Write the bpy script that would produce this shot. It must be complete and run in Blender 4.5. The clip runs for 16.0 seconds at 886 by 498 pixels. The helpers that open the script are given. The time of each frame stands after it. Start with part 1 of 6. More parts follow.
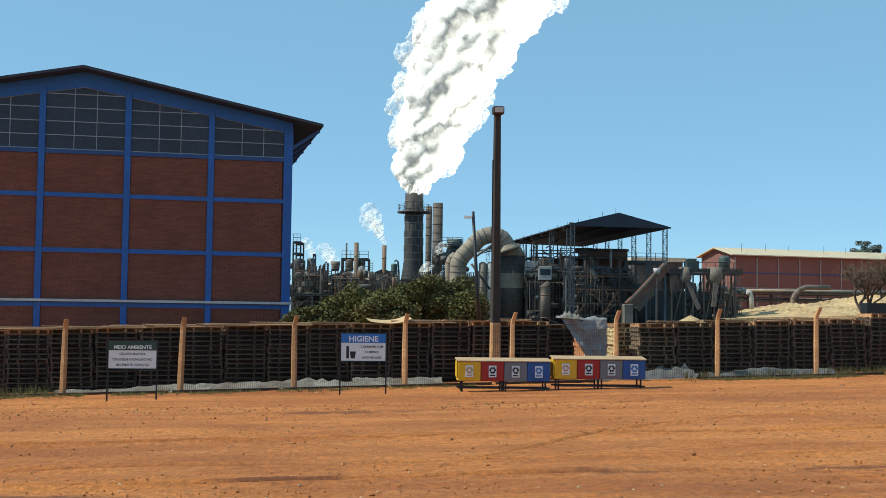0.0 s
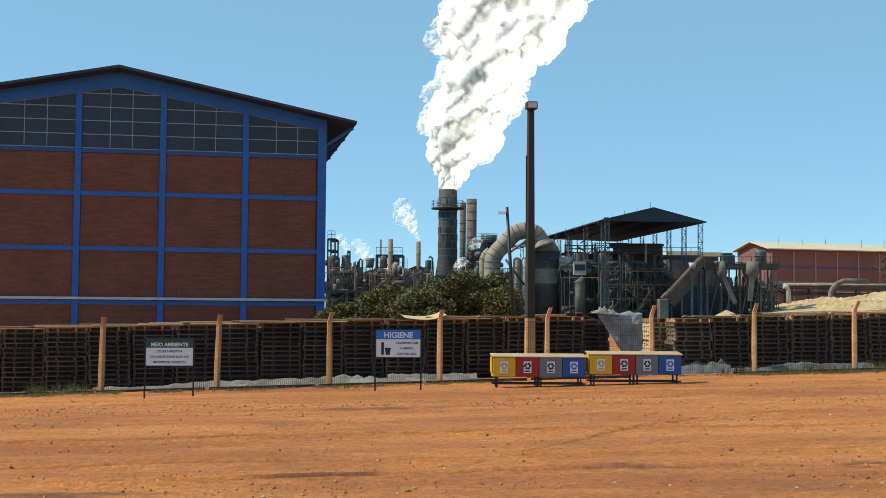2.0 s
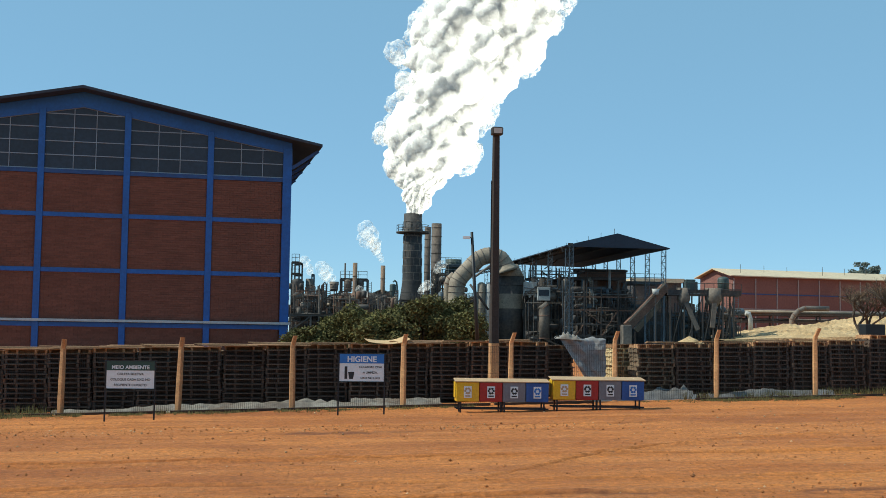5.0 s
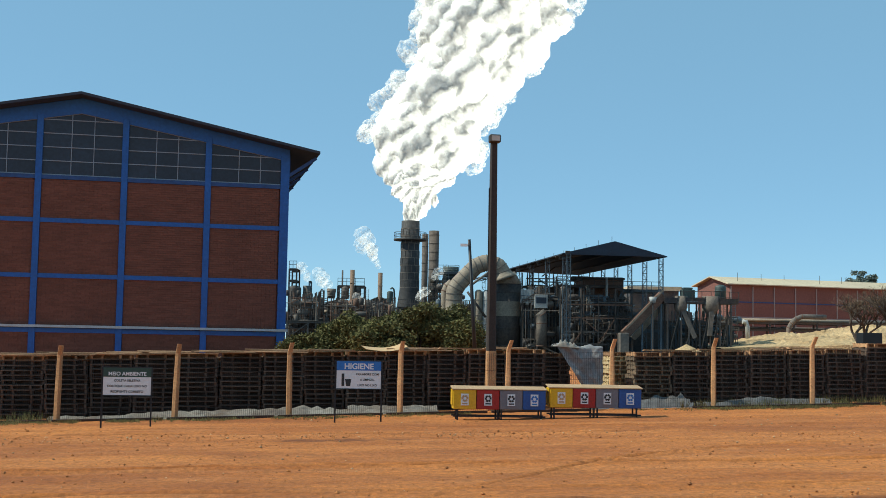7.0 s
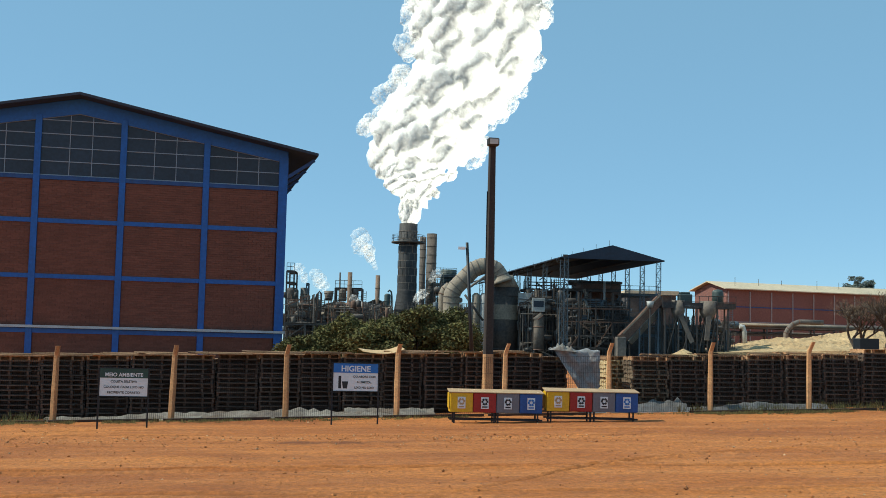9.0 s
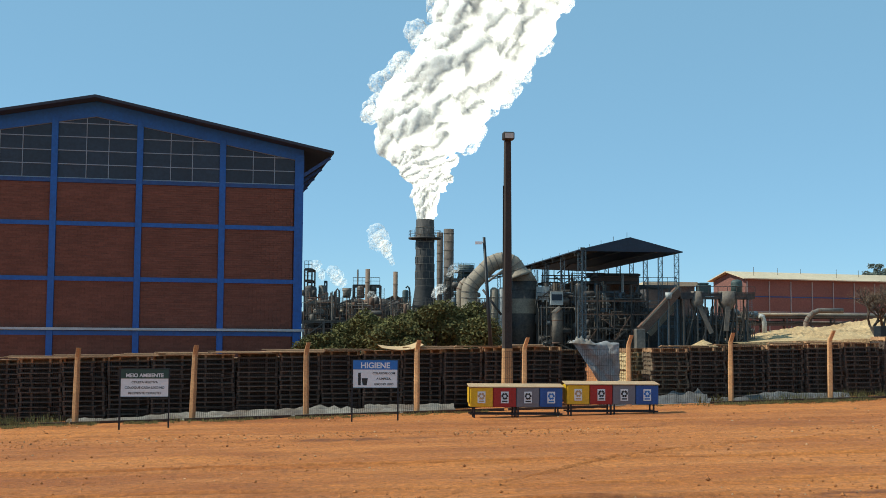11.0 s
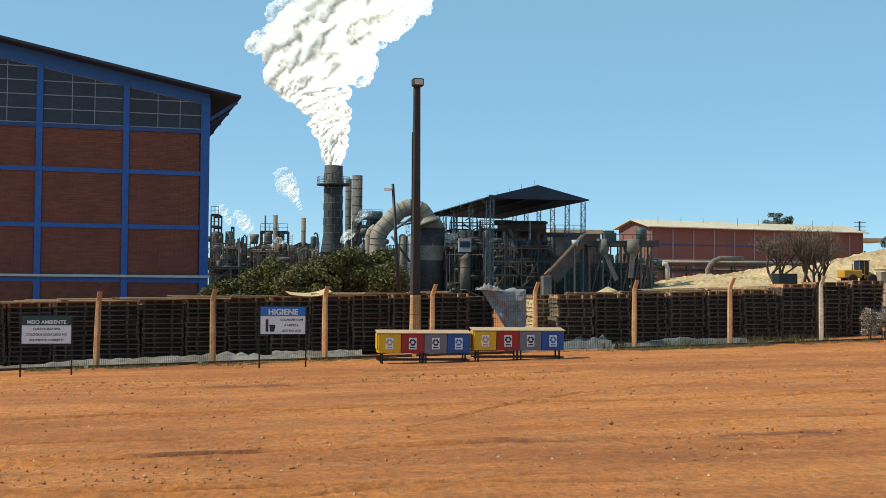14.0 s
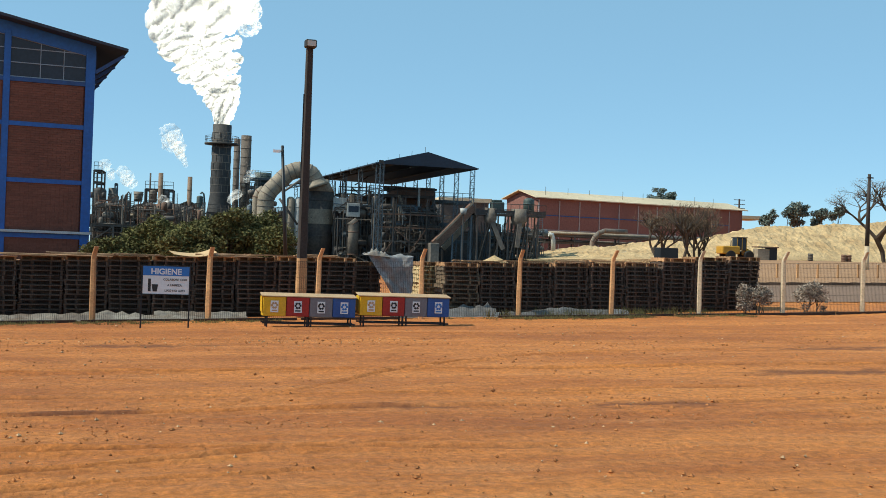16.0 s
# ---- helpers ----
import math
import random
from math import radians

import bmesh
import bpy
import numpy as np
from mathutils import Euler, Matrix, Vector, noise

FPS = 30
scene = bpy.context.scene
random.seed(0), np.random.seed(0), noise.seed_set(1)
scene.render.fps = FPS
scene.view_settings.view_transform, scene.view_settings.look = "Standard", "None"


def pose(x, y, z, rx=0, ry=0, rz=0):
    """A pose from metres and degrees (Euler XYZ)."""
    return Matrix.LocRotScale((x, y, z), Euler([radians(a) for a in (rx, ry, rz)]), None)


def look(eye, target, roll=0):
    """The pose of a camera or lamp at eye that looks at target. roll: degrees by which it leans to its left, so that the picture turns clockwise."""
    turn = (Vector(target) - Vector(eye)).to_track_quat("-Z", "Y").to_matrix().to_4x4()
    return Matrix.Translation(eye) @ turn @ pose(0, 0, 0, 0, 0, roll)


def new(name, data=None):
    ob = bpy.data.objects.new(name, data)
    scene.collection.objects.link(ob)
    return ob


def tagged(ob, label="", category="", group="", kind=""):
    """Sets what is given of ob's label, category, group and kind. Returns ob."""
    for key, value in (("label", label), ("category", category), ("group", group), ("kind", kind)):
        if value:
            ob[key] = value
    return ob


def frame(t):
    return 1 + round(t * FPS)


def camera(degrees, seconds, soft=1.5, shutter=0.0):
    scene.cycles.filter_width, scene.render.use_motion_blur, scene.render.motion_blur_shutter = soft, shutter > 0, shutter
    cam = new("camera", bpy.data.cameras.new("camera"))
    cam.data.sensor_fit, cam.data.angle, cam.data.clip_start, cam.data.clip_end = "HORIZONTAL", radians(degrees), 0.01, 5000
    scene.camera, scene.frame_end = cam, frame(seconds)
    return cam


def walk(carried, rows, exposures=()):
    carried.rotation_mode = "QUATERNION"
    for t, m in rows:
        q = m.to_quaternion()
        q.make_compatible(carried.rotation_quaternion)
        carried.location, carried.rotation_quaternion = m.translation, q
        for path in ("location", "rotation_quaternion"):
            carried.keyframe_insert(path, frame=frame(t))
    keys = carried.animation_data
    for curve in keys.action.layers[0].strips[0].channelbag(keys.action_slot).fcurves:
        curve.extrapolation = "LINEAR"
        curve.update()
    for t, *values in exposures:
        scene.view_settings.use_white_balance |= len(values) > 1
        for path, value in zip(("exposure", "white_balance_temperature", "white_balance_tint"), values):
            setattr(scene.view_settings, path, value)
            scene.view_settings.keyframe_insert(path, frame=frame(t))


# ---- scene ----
cam = camera(40.2, 16.0, soft=0.65)
EYE = 1.98
# seconds, yaw, pitch, roll: a hand-held camera that only turns
TURNS = [
    (0, -0.219, 3.085, -0.744), (0.5, 3.468, 3.018, -0.426), (1, 3.077, 2.808, -0.307), (1.5, 2.605, 2.861, -0.357),
    (2, 1.414, 2.881, -0.439), (2.5, 1.039, 3.073, -0.805), (3, 0.649, 3.869, -0.444), (3.5, 0.0, 4.1, -0.5),
    (4, -0.154, 4.043, -0.65), (6.5, -0.426, 4.169, -1.068), (7, -0.421, 4.402, -1.008), (7.5, -0.648, 4.482, -0.848),
    (8, -0.692, 4.53, -1.132), (8.5, -0.699, 4.623, -1.359), (9, -0.557, 4.543, -1.369), (11.5, 0.33, 4.122, -0.172),
    (12, 0.169, 3.567, -0.105), (12.5, 0.153, 2.889, -0.444), (13, -0.168, 1.869, -0.466), (13.5, -2.73, 1.809, -0.483),
    (14, -3.998, 1.818, -0.426), (14.5, -4.282, 1.755, -0.021), (15, -8.215, -0.189, 1.25), (15.5, -8.437, 0.015, -0.625),
    (16, -9.326, 0.314, -2.095)]
walk(cam, [(t, pose(0, 0, EYE, 90 + p, r, y)) for t, y, p, r in TURNS], exposures=[(0, -0.02, 6250, -1), (2, 0.04, 6300, -1), (4, -0.06, 6300, -1), (8.5, -0.12, 6300, -1), (12.5, -0.03, 6350, -1), (16, 0.02, 6500, 0)])

# ---- light ----
SUN_EL, SUN_AZ = 46.0, 185.0        # degrees; azimuth counted from +x towards +y
sun_way = Vector((math.cos(radians(SUN_AZ)) * math.cos(radians(SUN_EL)), math.sin(radians(SUN_AZ)) * math.cos(radians(SUN_EL)), math.sin(radians(SUN_EL))))
world = bpy.data.worlds.new("sky")
scene.world = world
world.use_nodes = True
wn = world.node_tree.nodes
sky = wn.new("ShaderNodeTexSky")
sky.sky_type, sky.sun_disc, sky.altitude = "NISHITA", False, 4000
sky.sun_elevation, sky.sun_rotation = radians(SUN_EL), radians(90 - SUN_AZ)
sky.air_density, sky.dust_density, sky.ozone_density = 1.0, 0.5, 4.0
wn["Background"].inputs["Strength"].default_value = 0.142
# thin even haze of the dry season over the clear sky
haze = wn.new("ShaderNodeMixRGB")
haze.inputs[0].default_value, haze.inputs[2].default_value = 0.55, (2.45, 4.4, 6.0, 1)
world.node_tree.links.new(sky.outputs[0], haze.inputs[1])
world.node_tree.links.new(haze.outputs[0], wn["Background"].inputs["Color"])
sun_data = bpy.data.lights.new("sun", "SUN")
sun_data.energy, sun_data.angle, sun_data.color = 4.7, radians(0.5), (1.0, 0.94, 0.84)
sun = new("sun", sun_data)
sun.matrix_basis = look(tuple(sun_way * 100), (0, 0, 0))


# ---- materials ----
def material(name, color, rough=0.8, metal=0.0, vary=0.25, scale=1.0, fine=12.0, bump=0.2, tint=None, island=0.0, each=0.0, depth=0.02):
    """A surface with a broad and a fine variation and a little relief; tint: the colour of its stains."""
    m = bpy.data.materials.new(name)
    m.use_nodes = True
    n, l = m.node_tree.nodes, m.node_tree.links
    bsdf = n["Principled BSDF"]
    bsdf.inputs["Roughness"].default_value, bsdf.inputs["Metallic"].default_value = rough, metal
    co = n.new("ShaderNodeTexCoord")
    big, small = n.new("ShaderNodeTexNoise"), n.new("ShaderNodeTexNoise")
    for tex, s in ((big, scale), (small, scale * fine)):
        tex.inputs["Scale"].default_value, tex.inputs["Detail"].default_value = s, 5
        l.new(co.outputs["Object"], tex.inputs["Vector"])
    ramp = n.new("ShaderNodeMapRange")
    ramp.inputs["From Min"].default_value, ramp.inputs["From Max"].default_value = 0.35, 0.7
    l.new(big.outputs[0], ramp.inputs["Value"])
    stain = n.new("ShaderNodeMixRGB")
    stain.inputs[1].default_value = (*color, 1)
    dark = tint or tuple(c * (1 - vary) for c in color)
    stain.inputs[2].default_value = (*dark, 1)
    l.new(ramp.outputs[0], stain.inputs[0])
    grain = n.new("ShaderNodeMapRange")
    grain.inputs["From Min"].default_value, grain.inputs["From Max"].default_value = 0.3, 0.7
    grain.inputs["To Min"].default_value, grain.inputs["To Max"].default_value = 1 - vary, 1 + vary * 0.6
    l.new(small.outputs[0], grain.inputs["Value"])
    mul = n.new("ShaderNodeVectorMath")
    mul.operation = "SCALE"
    l.new(stain.outputs[0], mul.inputs[0])
    l.new(grain.outputs[0], mul.inputs["Scale"])
    out = mul.outputs[0]
    for amount, node, socket in ((island, "ShaderNodeNewGeometry", "Random Per Island"), (each, "ShaderNodeObjectInfo", "Random")):
        if amount:
            src = n.new(node)
            mr = n.new("ShaderNodeMapRange")
            mr.inputs["To Min"].default_value, mr.inputs["To Max"].default_value = 1 - amount, 1 + amount
            l.new(src.outputs[socket], mr.inputs["Value"])
            mm = n.new("ShaderNodeVectorMath")
            mm.operation = "SCALE"
            l.new(out, mm.inputs[0])
            l.new(mr.outputs[0], mm.inputs["Scale"])
            out = mm.outputs[0]
    l.new(out, bsdf.inputs["Base Color"])
    if bump:
        b = n.new("ShaderNodeBump")
        b.inputs["Strength"].default_value, b.inputs["Distance"].default_value = bump, depth
        l.new(small.outputs[0], b.inputs["Height"])
        l.new(b.outputs[0], bsdf.inputs["Normal"])
    return m




def soil_material():
    """Trodden red earth: long wheel streaks, pale dust, damp patches and fine grit."""
    m = bpy.data.materials.new("red_soil")
    m.use_nodes = True
    n, l = m.node_tree.nodes, m.node_tree.links
    bsdf = n["Principled BSDF"]
    bsdf.inputs["Roughness"].default_value = 0.95
    co = n.new("ShaderNodeTexCoord")

    def tex(scale, stretch, turn=0.0, detail=6, rough=0.6):
        mp, t = n.new("ShaderNodeMapping"), n.new("ShaderNodeTexNoise")
        mp.inputs["Scale"].default_value, mp.inputs["Rotation"].default_value = stretch, (0, 0, radians(turn))
        t.inputs["Scale"].default_value, t.inputs["Detail"].default_value, t.inputs["Roughness"].default_value = scale, detail, rough
        l.new(co.outputs["Object"], mp.inputs[0])
        l.new(mp.outputs[0], t.inputs["Vector"])
        return t.outputs[0]

    def rng_map(src, a, b, lo, hi):
        r = n.new("ShaderNodeMapRange")
        for k, v in zip(("From Min", "From Max", "To Min", "To Max"), (a, b, lo, hi)):
            r.inputs[k].default_value = v
        l.new(src, r.inputs["Value"])
        return r.outputs[0]

    def mix(fac, a, b):
        x = n.new("ShaderNodeMixRGB")
        l.new(fac, x.inputs[0])
        for k, v in ((1, a), (2, b)):
            if isinstance(v, tuple):
                x.inputs[k].default_value = (*v, 1)
            else:
                l.new(v, x.inputs[k])
        return x.outputs[0]
    streak = tex(1.0, (0.09, 0.40, 1), -6, 8, 0.68)
    streak2 = tex(1.0, (0.3, 2.2, 1), 7, 8, 0.7)
    patch = tex(0.16, (0.6, 1.3, 1))
    grit = tex(14.0, (0.8, 0.6, 1), 0, 8, 0.75)
    lumps = tex(2.6, (0.7, 1.3, 1), 0, 8, 0.65)
    c = mix(rng_map(streak, 0.42, 0.58, 0, 1), (0.60, 0.203, 0.042), (0.44, 0.132, 0.025))
    c = mix(rng_map(streak2, 0.5, 0.72, 0, 0.6), c, (0.64, 0.262, 0.086))
    c = mix(rng_map(patch, 0.50, 0.64, 0, 0.8), c, (0.33, 0.092, 0.018))
    c = mix(rng_map(lumps, 0.56, 0.72, 0, 0.7), c, (0.32, 0.107, 0.025))
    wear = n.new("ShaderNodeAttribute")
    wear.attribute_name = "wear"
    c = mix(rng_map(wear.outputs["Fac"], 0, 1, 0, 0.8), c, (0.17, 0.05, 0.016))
    s = n.new("ShaderNodeVectorMath")
    s.operation = "SCALE"
    l.new(c, s.inputs[0])
    l.new(rng_map(grit, 0.32, 0.68, 0.62, 1.36), s.inputs["Scale"])
    l.new(s.outputs[0], bsdf.inputs["Base Color"])
    add = n.new("ShaderNodeMath")
    add.operation = "MULTIPLY_ADD"
    l.new(lumps, add.inputs[0])
    add.inputs[1].default_value = 3.0
    l.new(grit, add.inputs[2])
    add2 = n.new("ShaderNodeMath")
    add2.operation = "MULTIPLY_ADD"
    l.new(streak2, add2.inputs[0])
    add2.inputs[1].default_value = 1.5
    l.new(add.outputs[0], add2.inputs[2])
    b = n.new("ShaderNodeBump")
    b.inputs["Strength"].default_value, b.inputs["Distance"].default_value = 1.0, 0.05
    l.new(add2.outputs[0], b.inputs["Height"])
    l.new(b.outputs[0], bsdf.inputs["Normal"])
    return m


SOIL = soil_material()
ASPHALT = material("dusty_asphalt", (0.225, 0.13, 0.08), 0.9, vary=0.2, scale=0.2, fine=30, bump=0.3)
BLUE = material("blue_paint", (0.012, 0.105, 0.40), 0.45, vary=0.18, scale=0.6, fine=10, bump=0.1)
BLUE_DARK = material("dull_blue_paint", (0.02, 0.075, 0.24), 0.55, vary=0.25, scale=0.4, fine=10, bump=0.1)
ROOF_DARK = material("dark_roof_sheet", (0.03, 0.04, 0.062), 0.6, vary=0.25, scale=0.4, bump=0.1)
BRICK_RED = material("red_brick", (0.172, 0.068, 0.046), 0.9, vary=0.18, scale=0.5, fine=16, bump=0.3, island=0.12)
GLASS_DARK = material("dusty_dark_glazing", (0.016, 0.028, 0.05), 0.4, vary=0.35, scale=0.5, bump=0.05, each=0.2)
BAR_BLUE = material("dusty_glazing_bar", (0.27, 0.33, 0.40), 0.5, vary=0.15, scale=2, bump=0.0)
WHITE_BAR = material("pale_glazing_bar", (0.45, 0.50, 0.53), 0.5, vary=0.15, scale=2, bump=0.0)
POST = material("dusty_concrete", (0.60, 0.33, 0.15), 0.9, vary=0.25, scale=1.5, fine=14, bump=0.3, tint=(0.42, 0.20, 0.09), each=0.2)
POST_PALE = material("pale_concrete", (0.62, 0.48, 0.32), 0.9, vary=0.25, scale=1.5, fine=14, bump=0.3)
WIRE = material("rusty_wire", (0.045, 0.038, 0.034), 0.8, metal=0.0, vary=0.3, scale=3, bump=0)
WOOD_DARK = material("weathered_pallet_wood", (0.15, 0.098, 0.07), 0.9, vary=0.4, scale=1.2, fine=14, bump=0.3, island=0.35, each=0.3)
# the same wood twice: sunlight painted into the first colour, shade into the second
WOOD_PALE = material("sunlit_pallet_wood", (0.74, 0.55, 0.30), 0.85, vary=0.2, scale=1.2, fine=14, bump=0.3, island=0.15, each=0.1)
WOOD_SHADED = material("shaded_pallet_wood", (0.21, 0.145, 0.09), 0.85, vary=0.25, scale=1.2, fine=14, bump=0.3, island=0.25, each=0.2)
# stack tops and loose boards: sun on them is painted as a brighter colour
WOOD_TOP = material("sunlit_board_wood", (0.50, 0.27, 0.13), 0.85, vary=0.35, scale=1.2, fine=14, bump=0.3, island=0.3, each=0.3)
STEEL_BLACK = material("black_steel_tube", (0.025, 0.025, 0.028), 0.5, metal=0.4, vary=0.2, scale=3, bump=0)


# ---- mesh helpers ----
def add_box(bm, x0, y0, z0, x1, y1, z1):
    v = [bm.verts.new(p) for p in ((x0, y0, z0), (x1, y0, z0), (x1, y1, z0), (x0, y1, z0), (x0, y0, z1), (x1, y0, z1), (x1, y1, z1), (x0, y1, z1))]
    for f in ((0, 3, 2, 1), (4, 5, 6, 7), (0, 1, 5, 4), (1, 2, 6, 5), (2, 3, 7, 6), (3, 0, 4, 7)):
        bm.faces.new([v[i] for i in f])
    return v


def add_beam(bm, a, b, w, h=None, up=(0, 0, 1)):
    """A bar of w by h from a to b."""
    a, b = Vector(a), Vector(b)
    h = h or w
    d = (b - a).normalized()
    s = d.cross(Vector(up))
    if s.length < 1e-3:
        s = d.cross(Vector((0, 1, 0)))
    s.normalize()
    t = s.cross(d).normalized()
    rings = []
    for p in (a, b):
        rings.append([bm.verts.new(p + s * (i * w / 2) + t * (j * h / 2)) for i, j in ((-1, -1), (1, -1), (1, 1), (-1, 1))])
    for i in range(4):
        bm.faces.new((rings[0][i], rings[0][(i + 1) % 4], rings[1][(i + 1) % 4], rings[1][i]))
    bm.faces.new(rings[0][::-1])
    bm.faces.new(rings[1])


def add_tube(bm, points, radii, seg=10, caps=True):
    """A round tube through points; radii one or one a point."""
    pts = [Vector(p) for p in points]
    radii = radii if isinstance(radii, (list, tuple)) else [radii] * len(pts)
    rings = []
    side = None
    for i, p in enumerate(pts):
        d = (pts[min(i + 1, len(pts) - 1)] - pts[max(i - 1, 0)]).normalized()
        ref = side if side is not None else (Vector((1, 0, 0)) if abs(d.x) < 0.9 else Vector((0, 1, 0)))
        t = d.cross(ref).normalized()
        side = t.cross(d).normalized()
        rings.append([bm.verts.new(p + (side * math.cos(2 * math.pi * k / seg) + t * math.sin(2 * math.pi * k / seg)) * radii[i]) for k in range(seg)])
    for r0, r1 in zip(rings, rings[1:]):
        for k in range(seg):
            f = bm.faces.new((r0[k], r0[(k + 1) % seg], r1[(k + 1) % seg], r1[k]))
            f.smooth = seg > 6
    if caps:
        bm.faces.new(rings[0][::-1])
        bm.faces.new(rings[-1])


def add_prism(bm, outline, y0, y1):
    """An outline in x and z, given a thickness from y0 to y1."""
    a = [bm.verts.new((x, y0, z)) for x, z in outline]
    b = [bm.verts.new((x, y1, z)) for x, z in outline]
    n = len(outline)
    for i in range(n):
        bm.faces.new((a[i], b[i], b[(i + 1) % n], a[(i + 1) % n]))
    bm.faces.new(a)
    bm.faces.new(b[::-1])


def finish(bm, name, mat, bevel=0.0):
    if bevel:
        bmesh.ops.bevel(bm, geom=list(bm.edges), offset=bevel, segments=1, affect="EDGES", clamp_overlap=True)
    bmesh.ops.recalc_face_normals(bm, faces=bm.faces)
    me = bpy.data.meshes.new(name)
    bm.to_mesh(me)
    bm.free()
    me.materials.append(mat)
    return me


def part(name, bm, mat, parent, label="", bevel=0.0):
    ob = new(name, finish(bm, name, mat, bevel))
    ob.parent = parent
    return tagged(ob, label)


def piece(name, me, parent, m):
    ob = new(name, me)
    ob.parent = parent
    ob.matrix_basis = m
    return ob


def thing(name, m, label, category, group="", kind=""):
    ob = new(name)
    ob.empty_display_size = 0.2
    ob.matrix_basis = m
    return tagged(ob, label, category, group, kind)


def boxes(*args):
    bm = bmesh.new()
    for a in args:
        add_box(bm, *a)
    return bm


# ---- ground ----
def smooth(f):
    f = max(0.0, min(1.0, f))
    return f * f * (3 - 2 * f)


def land(x, y):
    """Height of the ground: it rises gently to the east; behind the fence the further rise is shaped to fit the
    camera's view; the works stand on a level, low enough to stay hidden.
    """
    z = -0.05 + 0.029 * max(-60.0, min(70.0, x))
    if y > 37.5:
        # x / y is the bearing from the camera; the rise is fitted to its view
        east = smooth((x / y - 0.30) / 0.12)
        up = z + 1 - math.exp(-(y - 37.5) / 16)
        flat = z + (0.4 - z) * smooth((y - 45) / 45)
        z = flat + (up - flat) * east
    return z


def fence_at(u, v=0.0):
    """A place along the fence line: u metres from its fourth post, v metres behind it."""
    c, s = math.cos(radians(9.1)), math.sin(radians(9.1))
    return (-0.93 + u * c - v * s, 34.34 + u * s + v * c)


def on_fence(u, v=0.0, dz=0.0, turn=0.0):
    x, y = fence_at(u, v)
    return pose(x, y, land(x, y) + dz, 0, 0, 9.1 + turn)


RUTS = ((15.2, 0.05, 0.0011, 0.10), (16.9, 0.05, 0.0011, 0.10), (12.4, -0.10, 0.004, 0.08), (20.3, 0.03, -0.0012, 0.09), (16.2, 1.75, -0.1, 0.10), (27.5, -0.02, 0.001, 0.12), (29.2, -0.02, 0.001, 0.12), (11.0, 0.32, 0.0, 0.07), (12.1, 0.32, 0.0, 0.07))


def wheel_ruts(x, y):
    """Shallow wheel tracks: a groove between two low ridges along each curve."""
    z = 0.0
    for y0, a, b, w in RUTS:
        d = y - (y0 + a * x + b * x * x + 0.25 * noise.noise((x * 0.15, y0, 0)))
        if abs(d) < 5 * w:
            fade = max(0.0, 0.65 + noise.noise((x * 0.12, y0, 5)) * 1.6)
            q = d / w
            z += fade * (-0.055 * math.exp(-q * q) + 0.03 * math.exp(-(abs(q) - 1.9) ** 2))
    return z


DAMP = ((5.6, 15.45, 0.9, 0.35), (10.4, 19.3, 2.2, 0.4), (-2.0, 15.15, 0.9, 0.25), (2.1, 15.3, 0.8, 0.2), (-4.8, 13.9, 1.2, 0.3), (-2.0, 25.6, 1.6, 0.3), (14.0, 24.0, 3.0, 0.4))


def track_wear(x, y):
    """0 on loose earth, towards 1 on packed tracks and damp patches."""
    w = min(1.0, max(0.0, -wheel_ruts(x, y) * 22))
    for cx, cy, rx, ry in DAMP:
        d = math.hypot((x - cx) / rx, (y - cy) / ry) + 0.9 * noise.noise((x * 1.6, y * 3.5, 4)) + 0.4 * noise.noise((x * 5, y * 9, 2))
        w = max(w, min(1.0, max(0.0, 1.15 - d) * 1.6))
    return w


def build_ground():
    def steps(stops):
        out = []
        for a, b, n in stops:
            out += list(np.linspace(a, b, n, endpoint=False))
        return out + [stops[-1][1]]
    xs = steps(((-2500, -200, 8), (-200, -40, 12), (-40, -14, 90), (-14, 24, 420), (24, 45, 70), (45, 200, 16), (200, 2500, 8)))
    ys = steps(((-400, -10, 8), (-10, 7, 10), (7, 22, 230), (22, 40, 120), (40, 140, 34), (140, 3000, 12)))
    verts, faces = [], []
    for y in ys:
        for x in xs:
            z = land(x, y)
            if 7 <= y <= 40 and -40 <= x <= 45:
                f = min(1, (y - 6) / 4)
                z += f * wheel_ruts(x, y)
                z += f * (0.035 * noise.noise((x * 0.25, y * 0.5, 3)) + 0.02 * noise.noise((x * 0.7, y * 2.2, 8)) + 0.014 * noise.noise((x * 2.5, y * 3.5, 1)) + 0.01 * noise.noise((x * 5.5, y * 8, 1)))
            verts.append((x, y, z))
    w = len(xs)
    for j in range(len(ys) - 1):
        for i in range(w - 1):
            faces.append((j * w + i, j * w + i + 1, (j + 1) * w + i + 1, (j + 1) * w + i))
    me = bpy.data.meshes.new("ground")
    me.from_pydata(verts, [], faces)
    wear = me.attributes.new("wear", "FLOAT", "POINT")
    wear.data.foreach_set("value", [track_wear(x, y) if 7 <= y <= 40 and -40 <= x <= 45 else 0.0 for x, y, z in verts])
    me.materials.append(SOIL)
    for p in me.polygons:
        p.use_smooth = True
    tagged(new("ground", me), "orange-red bare earth yard with faint wheel tracks", "ground", kind="structure")


build_ground()

# ---- the brick warehouse ----
BX, BY, BYAW, BAY = -9.21, 75.0, 12.2, 4.97


